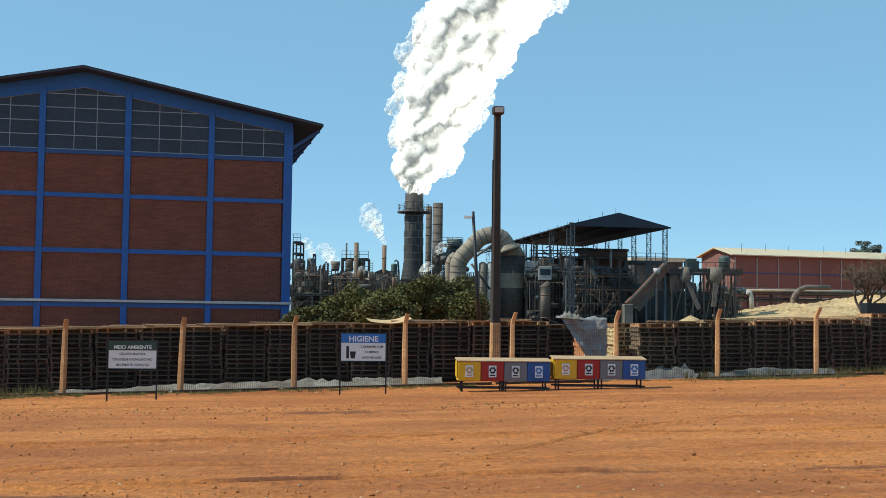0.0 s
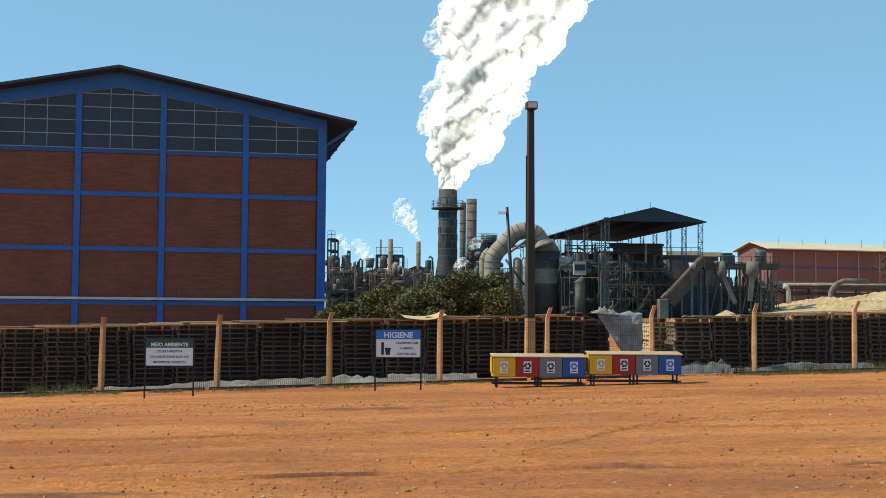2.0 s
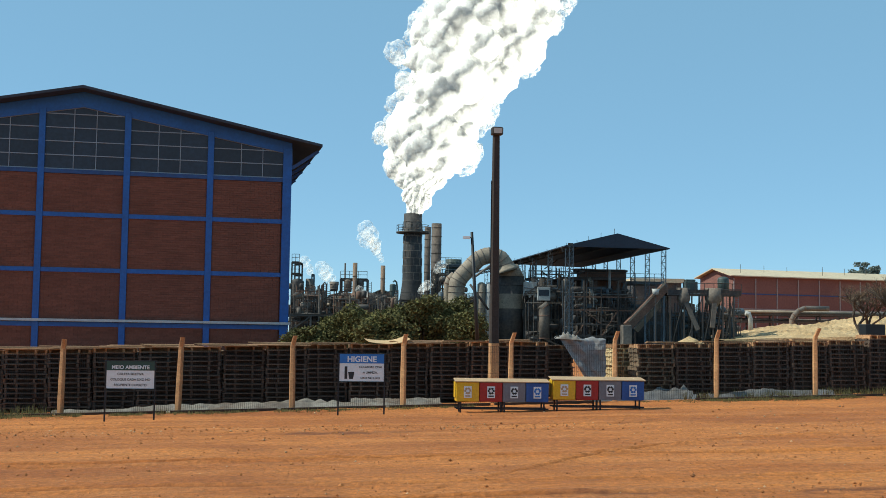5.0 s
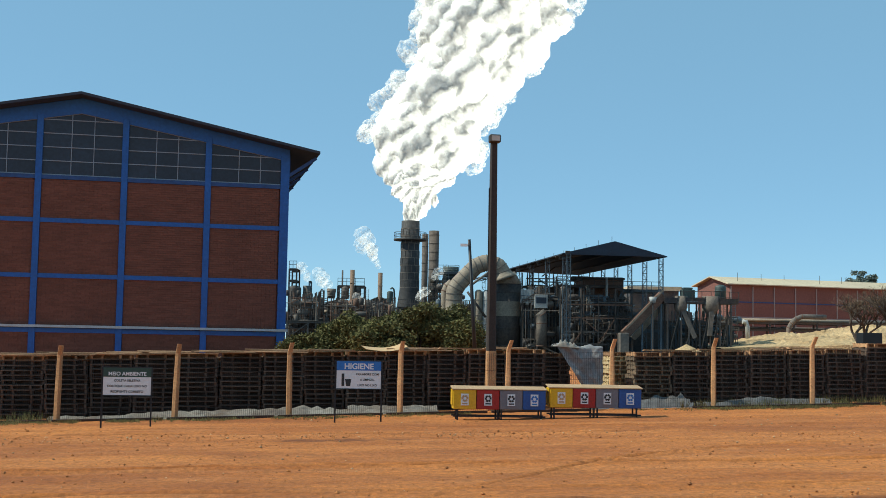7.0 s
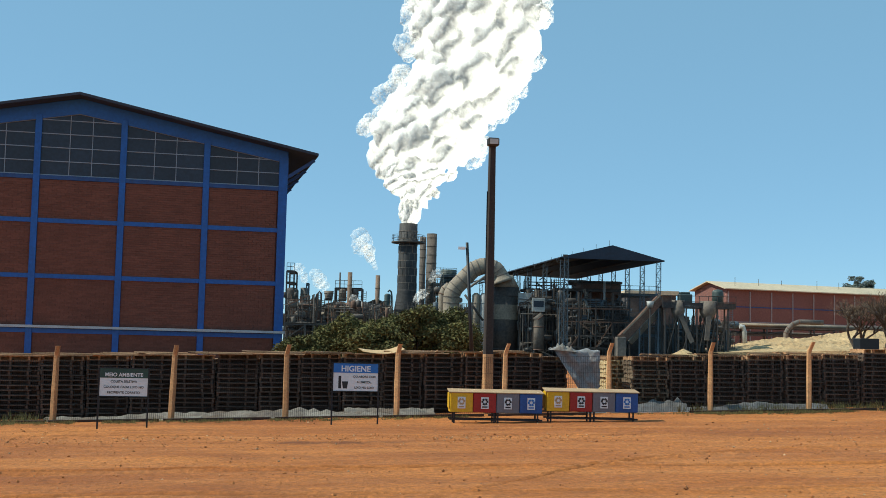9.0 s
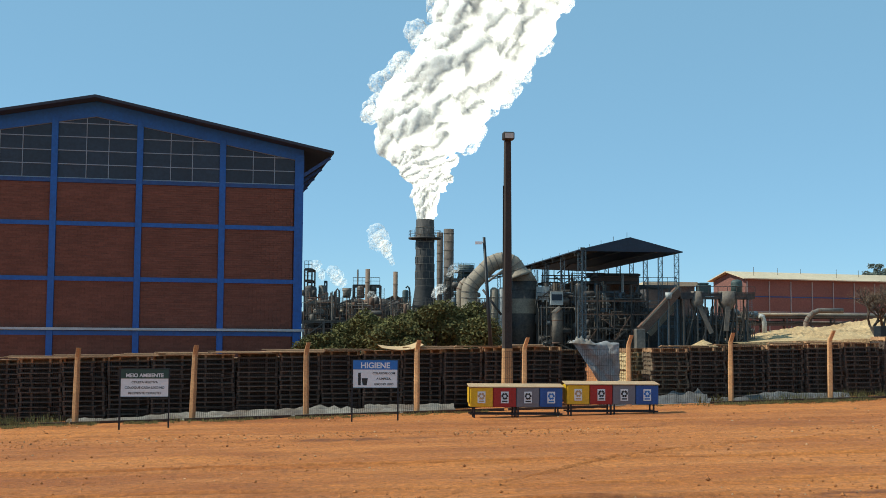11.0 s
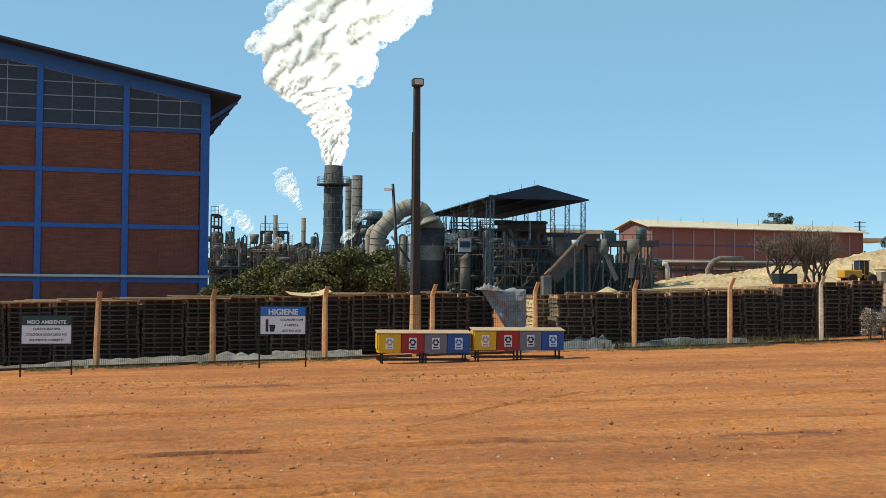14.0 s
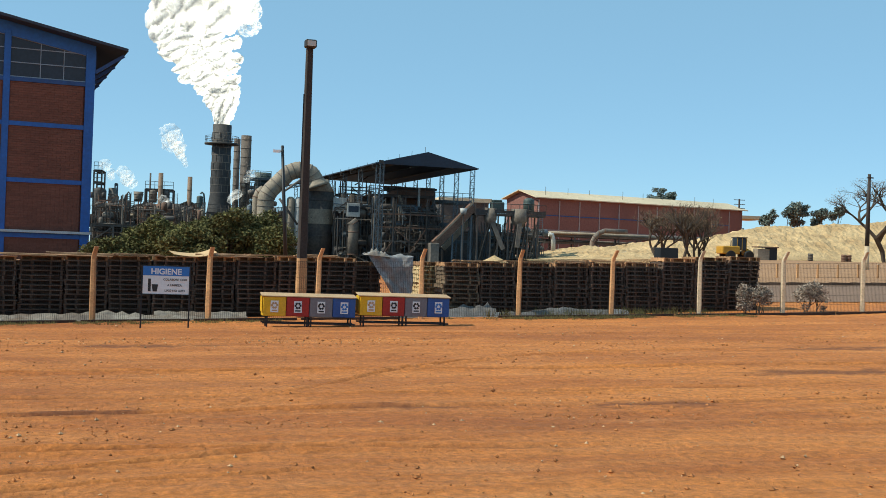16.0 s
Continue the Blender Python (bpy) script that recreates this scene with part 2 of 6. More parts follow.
def build_warehouse():
    """Local x runs along the gable wall, 0 at its near corner; y goes back; z is the height of the picture's datum."""
    W, ridge_x, ridge_z, eave_z = -5.07 * BAY, -12.55, 16.3, 13.78
    base = land(BX, BY) - 0.3
    house = thing("warehouse", pose(BX, BY, 0, 0, 0, BYAW), "tall red brick warehouse with a blue painted frame and gable glazing", "warehouse")
    slope = (ridge_z - eave_z) / -ridge_x

    def roof_z(x):
        return ridge_z - slope * abs(x - ridge_x)
    length = 46.0
    # wall behind the brick skin
    bm = bmesh.new()
    add_prism(bm, [(W, base), (0, base), (0, roof_z(0) - 0.25), (ridge_x, ridge_z - 0.25), (W, roof_z(W) - 0.25)], 0.12, length)
    part("wall", bm, BRICK_RED, house)
    sill, glass_r, glass_top = 11.42, 13.05, 15.35
    gs = (glass_top - glass_r) / -ridge_x

    def glass_z(x):
        return glass_top - gs * abs(x - ridge_x)
    cols = [-BAY * i for i in range(6)]
    rows = [base, 2.35, 5.52, 8.83, sill]
    for i in range(5):
        xa, xb = cols[i + 1] + 0.2, cols[i] - (0.2 if i else 0.62)
        for k in range(4):
            bm = bmesh.new()
            bh, bl = 0.14, 0.5
            z = rows[k] + (0.13 if k else 0)
            row = 0
            top = rows[k + 1] - 0.13
            while z < top - 0.02:
                zz = min(z + bh, top)
                x = xa
                first = True
                while x < xb - 0.01:
                    step = bl * (0.5 if first and row % 2 else 1)
                    first = False
                    xx = min(x + step, xb)
                    d = random.uniform(0, 0.006)
                    add_box(bm, x + 0.004, -0.0 + d, z + 0.004, xx - 0.004, 0.115, zz - 0.004)
                    x = xx
                z = zz
                row += 1
            part("brick_panel", bm, BRICK_RED, house)
        # glazing of this bay
        xm = cols[i + 1] + 0.16
        xe = cols[i] - (0.16 if i else 0.1)
        win = part("window", boxes((xm, 0.06, sill + 0.12, xe, 0.1, sill + 0.16)), BAR_BLUE, house)
        edges = [xm] + [xm + (xe - xm) * f for f in (0.36, 0.64)] + [xe]
        for a, b in zip(edges, edges[1:]):
            bm = bmesh.new()
            pts = [(a + 0.03, sill + 0.16), (b - 0.03, sill + 0.16), (b - 0.03, glass_z(b) - 0.04)]
            if a < ridge_x < b:
                pts.append((ridge_x, glass_top - 0.04))
            pts.append((a + 0.03, glass_z(a) - 0.04))
            add_prism(bm, pts, 0.07, 0.1)
            part("pane", bm, GLASS_DARK, win)
        for x in edges[1:-1]:
            part("glazing_bar", boxes((x - 0.022, 0.02, sill + 0.12, x + 0.022, 0.07, glass_z(x))), BAR_BLUE, win)
        zb = sill + 0.16
        while zb < glass_top - 0.1:
            # the bar ends where the sloping head cuts it
            lo = max(xm, ridge_x - (glass_top - zb) / gs)
            hi = min(xe, ridge_x + (glass_top - zb) / gs)
            if hi - lo > 0.1:
                part("glazing_bar", boxes((lo, 0.024, zb - 0.025, hi, 0.068, zb + 0.025)), BAR_BLUE, win)
            zb += 0.83
        heads = [(xm, xe)] if not xm < ridge_x < xe else [(xm, ridge_x), (ridge_x, xe)]
        for p0, p1 in heads:
            bm = bmesh.new()
            add_beam(bm, (p0, 0.045, glass_z(p0)), (p1, 0.045, glass_z(p1)), 0.05, 0.05)
            part("window_head", bm, BAR_BLUE, win)
    # columns, beams
    for i, x in enumerate(cols):
        w = 0.19
        xc = x if i else -0.27
        wide = w if i else 0.27
        bm = boxes((xc - wide, -0.1, base, xc + wide, 0.13, glass_z(x) + 0.3 if i else eave_z - 0.4))
        part("column", bm, BLUE, house, bevel=0.015)
    for z in (5.52, 8.83):
        for i in range(5):
            part("beam", boxes((cols[i + 1] + 0.19, -0.06, z - 0.13, cols[i] - (0.19 if i else 0.54), 0.12, z + 0.13)), BLUE, house)
    for i in range(5):
        part("sill_beam", boxes((cols[i + 1] + 0.19, -0.06, sill - 0.12, cols[i] - (0.19 if i else 0.54), 0.12, sill + 0.12)), BLUE_DARK, house)
        part("lower_beam", boxes((cols[i + 1] + 0.19, -0.05, 2.15, cols[i] - (0.19 if i else 0.54), 0.12, 2.42)), BLUE, house)
    part("rail", boxes((W, -0.28, 2.45, 0.12, -0.11, 2.6)), WHITE_BAR, house, "pale grey pipe rail")
    # gable fascia
    bm = bmesh.new()
    add_prism(bm, [(W, glass_z(W)), (ridge_x, glass_top), (0, glass_z(0)), (0, roof_z(0) - 0.02), (ridge_x, ridge_z - 0.02), (W, roof_z(W) - 0.02)], -0.05, 0.13)
    part("fascia", bm, BLUE, house)
    # roof of two sheets that oversail
    over = 1.75
    for sgn, xe in ((1, over), (-1, W - over)):
        bm = bmesh.new()
        x0, z0, x1, z1 = ridge_x, ridge_z, xe, ridge_z - slope * abs(xe - ridge_x)
        add_prism(bm, [(x0, z0), (x1, z1), (x1, z1 + 0.16), (x0, z0 + 0.16)], -1.3, length + 1)
        part("roof", bm, ROOF_DARK, house, "dark weathered sheet roof")
    for j in range(0, 47, 5):
        bm = bmesh.new()
        add_beam(bm, (0.0, j, roof_z(0) - 1.6), (over - 0.1, j, roof_z(over) - 0.1), 0.12, 0.2)
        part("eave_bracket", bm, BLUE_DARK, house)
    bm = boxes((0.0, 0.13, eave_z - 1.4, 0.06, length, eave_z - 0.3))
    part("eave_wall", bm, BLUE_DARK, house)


build_warehouse()


# ---- fence ----
def build_fence():
    fence = thing("fence", pose(0, 0, 0), "wire mesh fence on cranked concrete posts beside the yard", "fence")
    spots = [(i - 3) * 3.1 for i in range(-3, 13)]
    rng = random.Random(4)
    for i, u in enumerate(spots):
        x, y = fence_at(u)
        lean, pale = rng.uniform(-1.6, 0.6), i >= 11
        bm = bmesh.new()
        w0, w1 = 0.075, 0.062
        prof = [(-0.25, 0, 0, w0), (1.0, 0, 0, w0 * 0.97), (1.72, 0, 0, w1), (1.80, 0.01, -0.01, w1), (2.06, 0.10, -0.12, w1 * 0.9)]
        rings = []
        for z, dx, dy, w in prof:
            rings.append([bm.verts.new((dx + a * w, dy + b * w, z)) for a, b in ((-1, -0.6), (-0.6, -1), (0.6, -1), (1, -0.6), (1, 0.6), (0.6, 1), (-0.6, 1), (-1, 0.6))])
        for r0, r1 in zip(rings, rings[1:]):
            for k in range(8):
                bm.faces.new((r0[k], r0[(k + 1) % 8], r1[(k + 1) % 8], r1[k]))
        bm.faces.new(rings[-1])
        bm.faces.new(rings[0][::-1])
        ob = part("post", bm, POST_PALE if pale else POST, fence, "cranked concrete post coated in orange dust" if not pale else "cranked pale concrete post")
        ob.matrix_basis = pose(x, y, land(x, y), rng.uniform(-1, 1), -lean, 9.1 + rng.uniform(-32, -12))
    for u in spots[:-1]:
        bm = bmesh.new()
        a, b = fence_at(u, 0.08), fence_at(u + 3.1, 0.08)
        za, zb = land(*a), land(*b)
        n = 56
        for k in range(n):
            f = (k + 0.5) / n
            x, y, z = a[0] + (b[0] - a[0]) * f, a[1] + (b[1] - a[1]) * f, za + (zb - za) * f
            r = 0.003 if u < 14 else 0.0018
            add_box(bm, x - r, y - r, z + 0.05, x + r, y + r, z + 1.68)
        for h in (0.06, 0.3, 0.6, 0.9, 1.2, 1.5, 1.67):
            add_beam(bm, (a[0], a[1], za + h), (b[0], b[1], zb + h), 0.006)
        part("mesh_panel", bm, WIRE, fence, "thin rusty wire mesh")


build_fence()


def build_edging():
    """Low concrete edging along the fence foot, coloured dark for the shadow it casts."""
    rng = random.Random(19)
    for k in range(13):
        u = -15.4 + 3.0 * k
        if 3.4 < u < 6.5:
            continue
        ob = new("edging_kerb", finish(boxes((0, -0.03, -0.08, 2.9, 0.03, 0.075)), "edging_kerb", EDGING, 0.008))
        x0, y0 = fence_at(u, -0.14)
        x1, y1 = fence_at(u + 2.9, -0.14)
        ob.matrix_basis = pose(x0, y0, land(x0, y0), 0, -math.degrees(math.atan2(land(x1, y1) - land(x0, y0), 2.9)), 9.1 + rng.uniform(-1, 1))
        tagged(ob, "low concrete edging at the fence foot, dark with its painted shadow", "edging", "edging boards along the fence")


# the edging's cast shadow is painted in as this dark colour
EDGING = material("shadow_dark_edging", (0.075, 0.045, 0.03), 0.95, vary=0.35, scale=1.5, bump=0.3)
build_edging()


# ---- pallets ----
def pallet_mesh(name, mat, rng):
    """A pallet: thin deck boards to the front, bearers set back, a broken or shifted board now and then."""
    bm = bmesh.new()
    w, d, h = 1.18, 1.0, 0.135
    for x in (-w / 2 + 0.01, -0.28, 0.22, w / 2 - 0.08):
        back = rng.uniform(0.03, 0.07)
        add_box(bm, x, -d / 2 + back, 0.02, x + 0.06, d / 2 - back, h - 0.02)
    for y in (-0.2, 0.15):
        add_box(bm, -w / 2 + 0.03, y, 0.02, w / 2 - 0.03, y + 0.04, h - 0.02)
    for k in range(6):
        y = -d / 2 + k * (d - 0.12) / 5
        j = rng.uniform(-0.02, 0.02)
        cut = rng.uniform(0.1, 0.5) if k == 0 and rng.random() < 0.3 else 0.0
        add_box(bm, -w / 2 + j, y, h - 0.02, w / 2 + j - cut, y + 0.12, h)
    for k in range(3):
        y = -d / 2 + 0.05 + k * (d - 0.2) / 2
        add_box(bm, -w / 2, y + 0.01 * k, 0, w / 2, y + 0.1, 0.018)
    return finish(bm, name, mat)


def build_pallets():
    rng = random.Random(11)
    dark = [pallet_mesh("pallet", WOOD_DARK, rng) for _ in range(8)]
    pale = [pallet_mesh("pallet", WOOD_PALE, rng) for _ in range(2)]
    shaded = [pallet_mesh("pallet", WOOD_SHADED, rng) for _ in range(3)]
    top_meshes = [pallet_mesh("pallet", WOOD_TOP, rng) for _ in range(2)]

    def stack(u, v, count, meshes, label, jitter=0.02):
        m = on_fence(u, v, 0.0, rng.uniform(-1, 1))
        s = thing("pallet_stack", m, label, "pallet stack", "pallet stacks behind the fence")
        tilt = rng.uniform(-0.02, 0.02)
        for k in range(count):
            me = rng.choice(meshes if k < count - 1 else top_meshes)
            piece("pallet", me, s, pose(rng.uniform(-jitter, jitter) + tilt * k * 0.2, rng.uniform(-jitter, jitter) * 2, k * 0.137, 0, 0, rng.uniform(-1, 1)))
        return s
    u = -16.6
    while u < 4.3:
        stack(u, 2.3 + rng.uniform(-0.1, 0.1), 13, dark, "tall stack of weathered dark brown wooden pallets")
        u += 1.2 + rng.uniform(0, 0.03)
    for du in [-16.2 + 1.25 * k for k in range(17)] + [5.3]:
        stack(du, 3.9, 12, dark, "tall stack of weathered dark brown wooden pallets")
    stack(7.2, 4.3, 12, pale, "third stack of wooden pallets, pale with sunlight put in the colour", 0.04)
    stack(7.55, 3.12, 12, pale, "second stack of wooden pallets, pale with sunlight put in the colour", 0.04)
    u = 7.95
    for i in range(9):
        tall = 13 if i > 5 else 12
        stack(u, 2.0 + rng.uniform(-0.08, 0.08), tall, dark if i else shaded, "tall stack of weathered dark brown wooden pallets" if i else "stack of wooden pallets at the end of a row, shade put in the colour", 0.02 if i else 0.045)
        u += 1.24 + rng.uniform(0, 0.04)


build_pallets()



# ---- yard things: signs, bins, poles, sheets ----
SIGN_WHITE = material("white_sign_paint", (0.72, 0.73, 0.74), 0.5, vary=0.08, scale=1.5, bump=0.05)
SIGN_BLUE = material("sign_blue_paint", (0.02, 0.16, 0.50), 0.45, vary=0.1, scale=1.5, bump=0.05)
SIGN_GREEN = material("sign_dark_green_paint", (0.02, 0.06, 0.045), 0.45, vary=0.15, scale=1.5, bump=0.05)
INK = material("black_ink", (0.02, 0.02, 0.022), 0.6, vary=0.1, bump=0)
BIN_YELLOW = material("yellow_bin_paint", (0.68, 0.41, 0.01), 0.45, vary=0.15, scale=1.5, bump=0.05, tint=(0.66, 0.38, 0.03))
BIN_RED = material("red_bin_paint", (0.36, 0.018, 0.02), 0.4, vary=0.2, scale=1.5, bump=0.05)
BIN_GREY = material("grey_bin_paint", (0.17, 0.175, 0.2), 0.5, vary=0.15, scale=1.5, bump=0.05)
BIN_BLUE = material("blue_bin_paint", (0.013, 0.09, 0.33), 0.45, vary=0.2, scale=1.5, bump=0.05)
LID = material("dusty_lid", (0.50, 0.32, 0.17), 0.7, vary=0.2, scale=2, bump=0.1)
POLE_DARK = material("dark_weathered_pole", (0.05, 0.036, 0.03), 0.85, vary=0.3, scale=1.2, fine=14, bump=0.3)
LAMP_BODY = material("dull_lamp_casing", (0.05, 0.042, 0.036), 0.5, metal=0.3, vary=0.2, scale=5, bump=0)
LAMP_GLASS = material("lamp_glass", (0.55, 0.50, 0.44), 0.2, vary=0.1, scale=5, bump=0)
SHEET = material("dusty_plastic_sheet", (0.30, 0.265, 0.225), 0.4, vary=0.3, scale=1.2, fine=7, bump=0.25, tint=(0.17, 0.125, 0.095))
TARP_PALE = material("pale_grey_tarpaulin", (0.30, 0.29, 0.285), 0.5, vary=0.25, scale=2.0, fine=6, bump=0.25, tint=(0.18, 0.16, 0.15))
TARP = material("grey_tarpaulin", (0.19, 0.18, 0.175), 0.4, vary=0.22, scale=1.2, fine=7, bump=0.25, tint=(0.12, 0.105, 0.095))
GRASS = material("dry_grass", (0.24, 0.215, 0.075), 0.9, vary=0.3, scale=0.6, bump=0, island=0.45)
STONE = material("pale_pebble", (0.55, 0.34, 0.18), 0.9, vary=0.3, scale=5, bump=0.2, island=0.4)
CLOD = material("red_clod", (0.45, 0.17, 0.05), 0.95, vary=0.3, scale=5, bump=0.2, island=0.35)
CARD = material("sun_bleached_board", (0.62, 0.40, 0.20), 0.8, vary=0.15, scale=2, bump=0.1)


def lettering(text, size, mat, parent, x, y, z, name="lettering"):
    cu = bpy.data.curves.new("text", "FONT")
    cu.body, cu.size, cu.align_x, cu.extrude, cu.offset = text, size, "CENTER", 0.002, size * 0.025
    tmp = new("text", cu)
    me = bpy.data.meshes.new_from_object(tmp.evaluated_get(bpy.context.evaluated_depsgraph_get()))
    bpy.data.objects.remove(tmp)
    me.materials.clear()
    me.materials.append(mat)
    ob = new(name, me)
    ob.parent = parent
    ob.matrix_basis = pose(x, y, z, 90, 0, 0)
    return ob


def build_sign(m, w, board_z, board_h, head, head_mat, rows, label, right=0.0):
    sign = thing("sign", m, label, "sign", "yard signs")
    for x in (-w / 2 - 0.02, w / 2 + 0.02):
        part("leg", boxes((x - 0.02, -0.02, -0.2, x + 0.02, 0.02, board_z + board_h + 0.02)), STEEL_BLACK, sign)
    part("board", boxes((-w / 2, -0.015, board_z, w / 2, 0.015, board_z + board_h)), SIGN_WHITE, sign)
    hh = board_h * 0.34
    part("header", boxes((-w / 2, -0.02, board_z + board_h - hh, w / 2, -0.015, board_z + board_h)), head_mat, sign)
    bm = boxes((-w / 2 - 0.005, -0.024, board_z - 0.02, w / 2 + 0.005, 0.02, board_z), (-w / 2 - 0.005, -0.024, board_z + board_h, w / 2 + 0.005, 0.02, board_z + board_h + 0.02))
    part("rim", bm, STEEL_BLACK, sign)
    lettering(head, min(hh * 0.85, w * 1.42 / len(head)), SIGN_WHITE, sign, 0, -0.022, board_z + board_h - hh * 0.84)
    for k, r in enumerate(rows):
        lettering(r, min(board_h * 0.15, (w * 0.92 - 2 * right) / (0.68 * max(len(q) for q in rows))), INK, sign, right, -0.017, board_z + board_h * (0.49 - 0.2 * k))
    return sign


def ground_pose(x, y, turn):
    return pose(x, y, land(x, y), 0, 0, turn)


build_sign(ground_pose(-7.63, 30.4, 9), 1.16, 0.80, 0.68, "MEIO AMBIENTE", SIGN_GREEN, ("COLETA SELETIVA", "COLOQUE CADA LIXO NO", "RECIPIENTE CORRETO"), "white yard sign with a dark green header on two black legs")
higiene = build_sign(ground_pose(-1.92, 31.3, 6), 1.14, 0.86, 0.70, "HIGIENE", SIGN_BLUE, ("COLABORE COM", "A LIMPEZA,", "LIXO NO LIXO"), "white yard sign with a bright blue header on two black legs", 0.22)
bm = bmesh.new()
add_prism(bm, [(-0.32, 0.92), (-0.22, 0.92), (-0.19, 1.1), (-0.35, 1.1)], -0.019, -0.016)
add_prism(bm, [(-0.44, 0.92), (-0.37, 0.92), (-0.37, 1.24), (-0.44, 1.24)], -0.019, -0.016)
part("symbol", bm, INK, higiene, "plain black litter bin symbol")


def build_bins(m, label):
    """A bench of four recycling bins under one dusty lid."""
    unit = thing("recycling_bins", m, label, "recycling bins", "recycling bin benches")
    w, d, z0, z1 = 0.605, 0.52, 0.30, 0.80
    for k, mat in enumerate((BIN_YELLOW, BIN_RED, BIN_GREY, BIN_BLUE)):
        x0 = k * w
        bm = bmesh.new()
        lean = 0.03
        pts = [(-d / 2, z0), (d / 2, z0), (d / 2, z1 + 0.02), (-d / 2 - lean, z1 - 0.0)]
        a = [bm.verts.new((x0 + 0.006, y, z)) for y, z in pts]
        b = [bm.verts.new((x0 + w - 0.006, y, z)) for y, z in pts]
        for i in range(4):
            bm.faces.new((a[i], a[(i + 1) % 4], b[(i + 1) % 4], b[i]))
        bm.faces.new(a)
        bm.faces.new(b[::-1])
        body = part("bin", bm, mat, unit, bevel=0.012)
        sx = x0 + w * 0.5
        y = -d / 2 - 0.032
        part("sticker", boxes((sx - 0.1, y - 0.004, 0.40, sx + 0.1, y + 0.016, 0.70)), SIGN_WHITE, body)
        bm = bmesh.new()
        for j in range(3):
            a0 = math.radians(90 + 120 * j)
            for t0, t1 in ((0.1, 0.55), (0.6, 1.05)):
                p = [(sx + 0.07 * math.cos(a0 + t * 1.9), y - 0.008, 0.58 + 0.07 * math.sin(a0 + t * 1.9)) for t in (t0, t1)]
                add_beam(bm, p[0], p[1], 0.006, 0.05, up=(0, 0, 1))
        add_box(bm, sx - 0.07, y - 0.008, 0.43, sx + 0.07, y - 0.005, 0.465)
        part("recycling_mark", bm, (LID, INK, INK, SIGN_BLUE)[k], body)
    bm = bmesh.new()
    bm2 = [(-d / 2 - 0.05, z1 + 0.004), (d / 2 + 0.03, z1 + 0.07), (d / 2 + 0.03, z1 + 0.09), (-d / 2 - 0.05, z1 + 0.026)]
    a = [bm.verts.new((-0.03, y, z)) for y, z in bm2]
    b = [bm.verts.new((4 * w + 0.03, y, z)) for y, z in bm2]
    for i in range(4):
        bm.faces.new((a[i], a[(i + 1) % 4], b[(i + 1) % 4], b[i]))
    bm.faces.new(a)
    bm.faces.new(b[::-1])
    part("lid", bm, LID, unit, "dusty sloping lid")
    bm = bmesh.new()
    add_prism(bm, [(-0.02, z0 + 0.1), (-0.008, z0 + 0.1), (-0.008, z1), (-0.02, z1)], -d / 2, d / 2)
    part("end_plate", bm, BIN_YELLOW, unit, "bright yellow end plate")
    for x in (0.12, 1.16, 1.26, 2.3):
        for y in (-d / 2 + 0.04, d / 2 - 0.04):
            part("leg", boxes((x - 0.02, y - 0.02, -0.1, x + 0.02, y + 0.02, z0 + 0.005)), STEEL_BLACK, unit)
    for y in (-d / 2 + 0.04, d / 2 - 0.04):
        part("skid", boxes((0.0, y - 0.02, 0.1, 2.42, y + 0.02, 0.14)), STEEL_BLACK, unit)
    return unit


build_bins(ground_pose(0.5, 31.75, 4), "yellow, red, grey and blue recycling bins on a low stand")
build_bins(ground_pose(3.02, 31.95, 4), "second bench of yellow, red, grey and blue recycling bins")


def build_lamp_pole():
    x, y = 1.69, 36.0
    pole = thing("floodlight_pole", ground_pose(x, y, 9), "tall dark concrete pole with a floodlight, its foot stained orange", "lamp pole")
    z1 = 7.96 - land(x, y)
    bm = bmesh.new()
    secs = [(1.75, 0.135), (4.0, 0.12), (z1, 0.095)]
    rings = [[bm.verts.new((a * w, b * w, z)) for a, b in ((-1, -0.7), (-0.7, -1), (0.7, -1), (1, -0.7), (1, 0.7), (0.7, 1), (-0.7, 1), (-1, 0.7))] for z, w in secs]
    for r0, r1 in zip(rings, rings[1:]):
        for k in range(8):
            bm.faces.new((r0[k], r0[(k + 1) % 8], r1[(k + 1) % 8], r1[k]))
    bm.faces.new(rings[-1])
    part("shaft", bm, POLE_DARK, pole)
    bm = bmesh.new()
    rings = [[bm.verts.new((a * w, b * w, z)) for a, b in ((-1, -0.7), (-0.7, -1), (0.7, -1), (1, -0.7), (1, 0.7), (0.7, 1), (-0.7, 1), (-1, 0.7))] for z, w in ((-0.3, 0.16), (1.75, 0.137))]
    for k in range(8):
        bm.faces.new((rings[0][k], rings[0][(k + 1) % 8], rings[1][(k + 1) % 8], rings[1][k]))
    part("foot", bm, POST, pole, "dust-stained orange lower shaft")
    part("conduit", boxes((-0.14, -0.03, 3.5, -0.11, 0.0, 6.6)), STEEL_BLACK, pole)
    head = part("floodlight", boxes((-0.17, -0.24, z1, 0.17, 0.02, z1 + 0.24)), LAMP_BODY, pole, "box floodlight", bevel=0.03)
    part("glass", boxes((-0.12, -0.256, z1 + 0.045, 0.13, -0.235, z1 + 0.2)), LAMP_GLASS, head)
    part("bracket", boxes((-0.05, -0.06, z1 - 0.25, 0.05, 0.06, z1 + 0.02)), LAMP_BODY, pole)


build_lamp_pole()


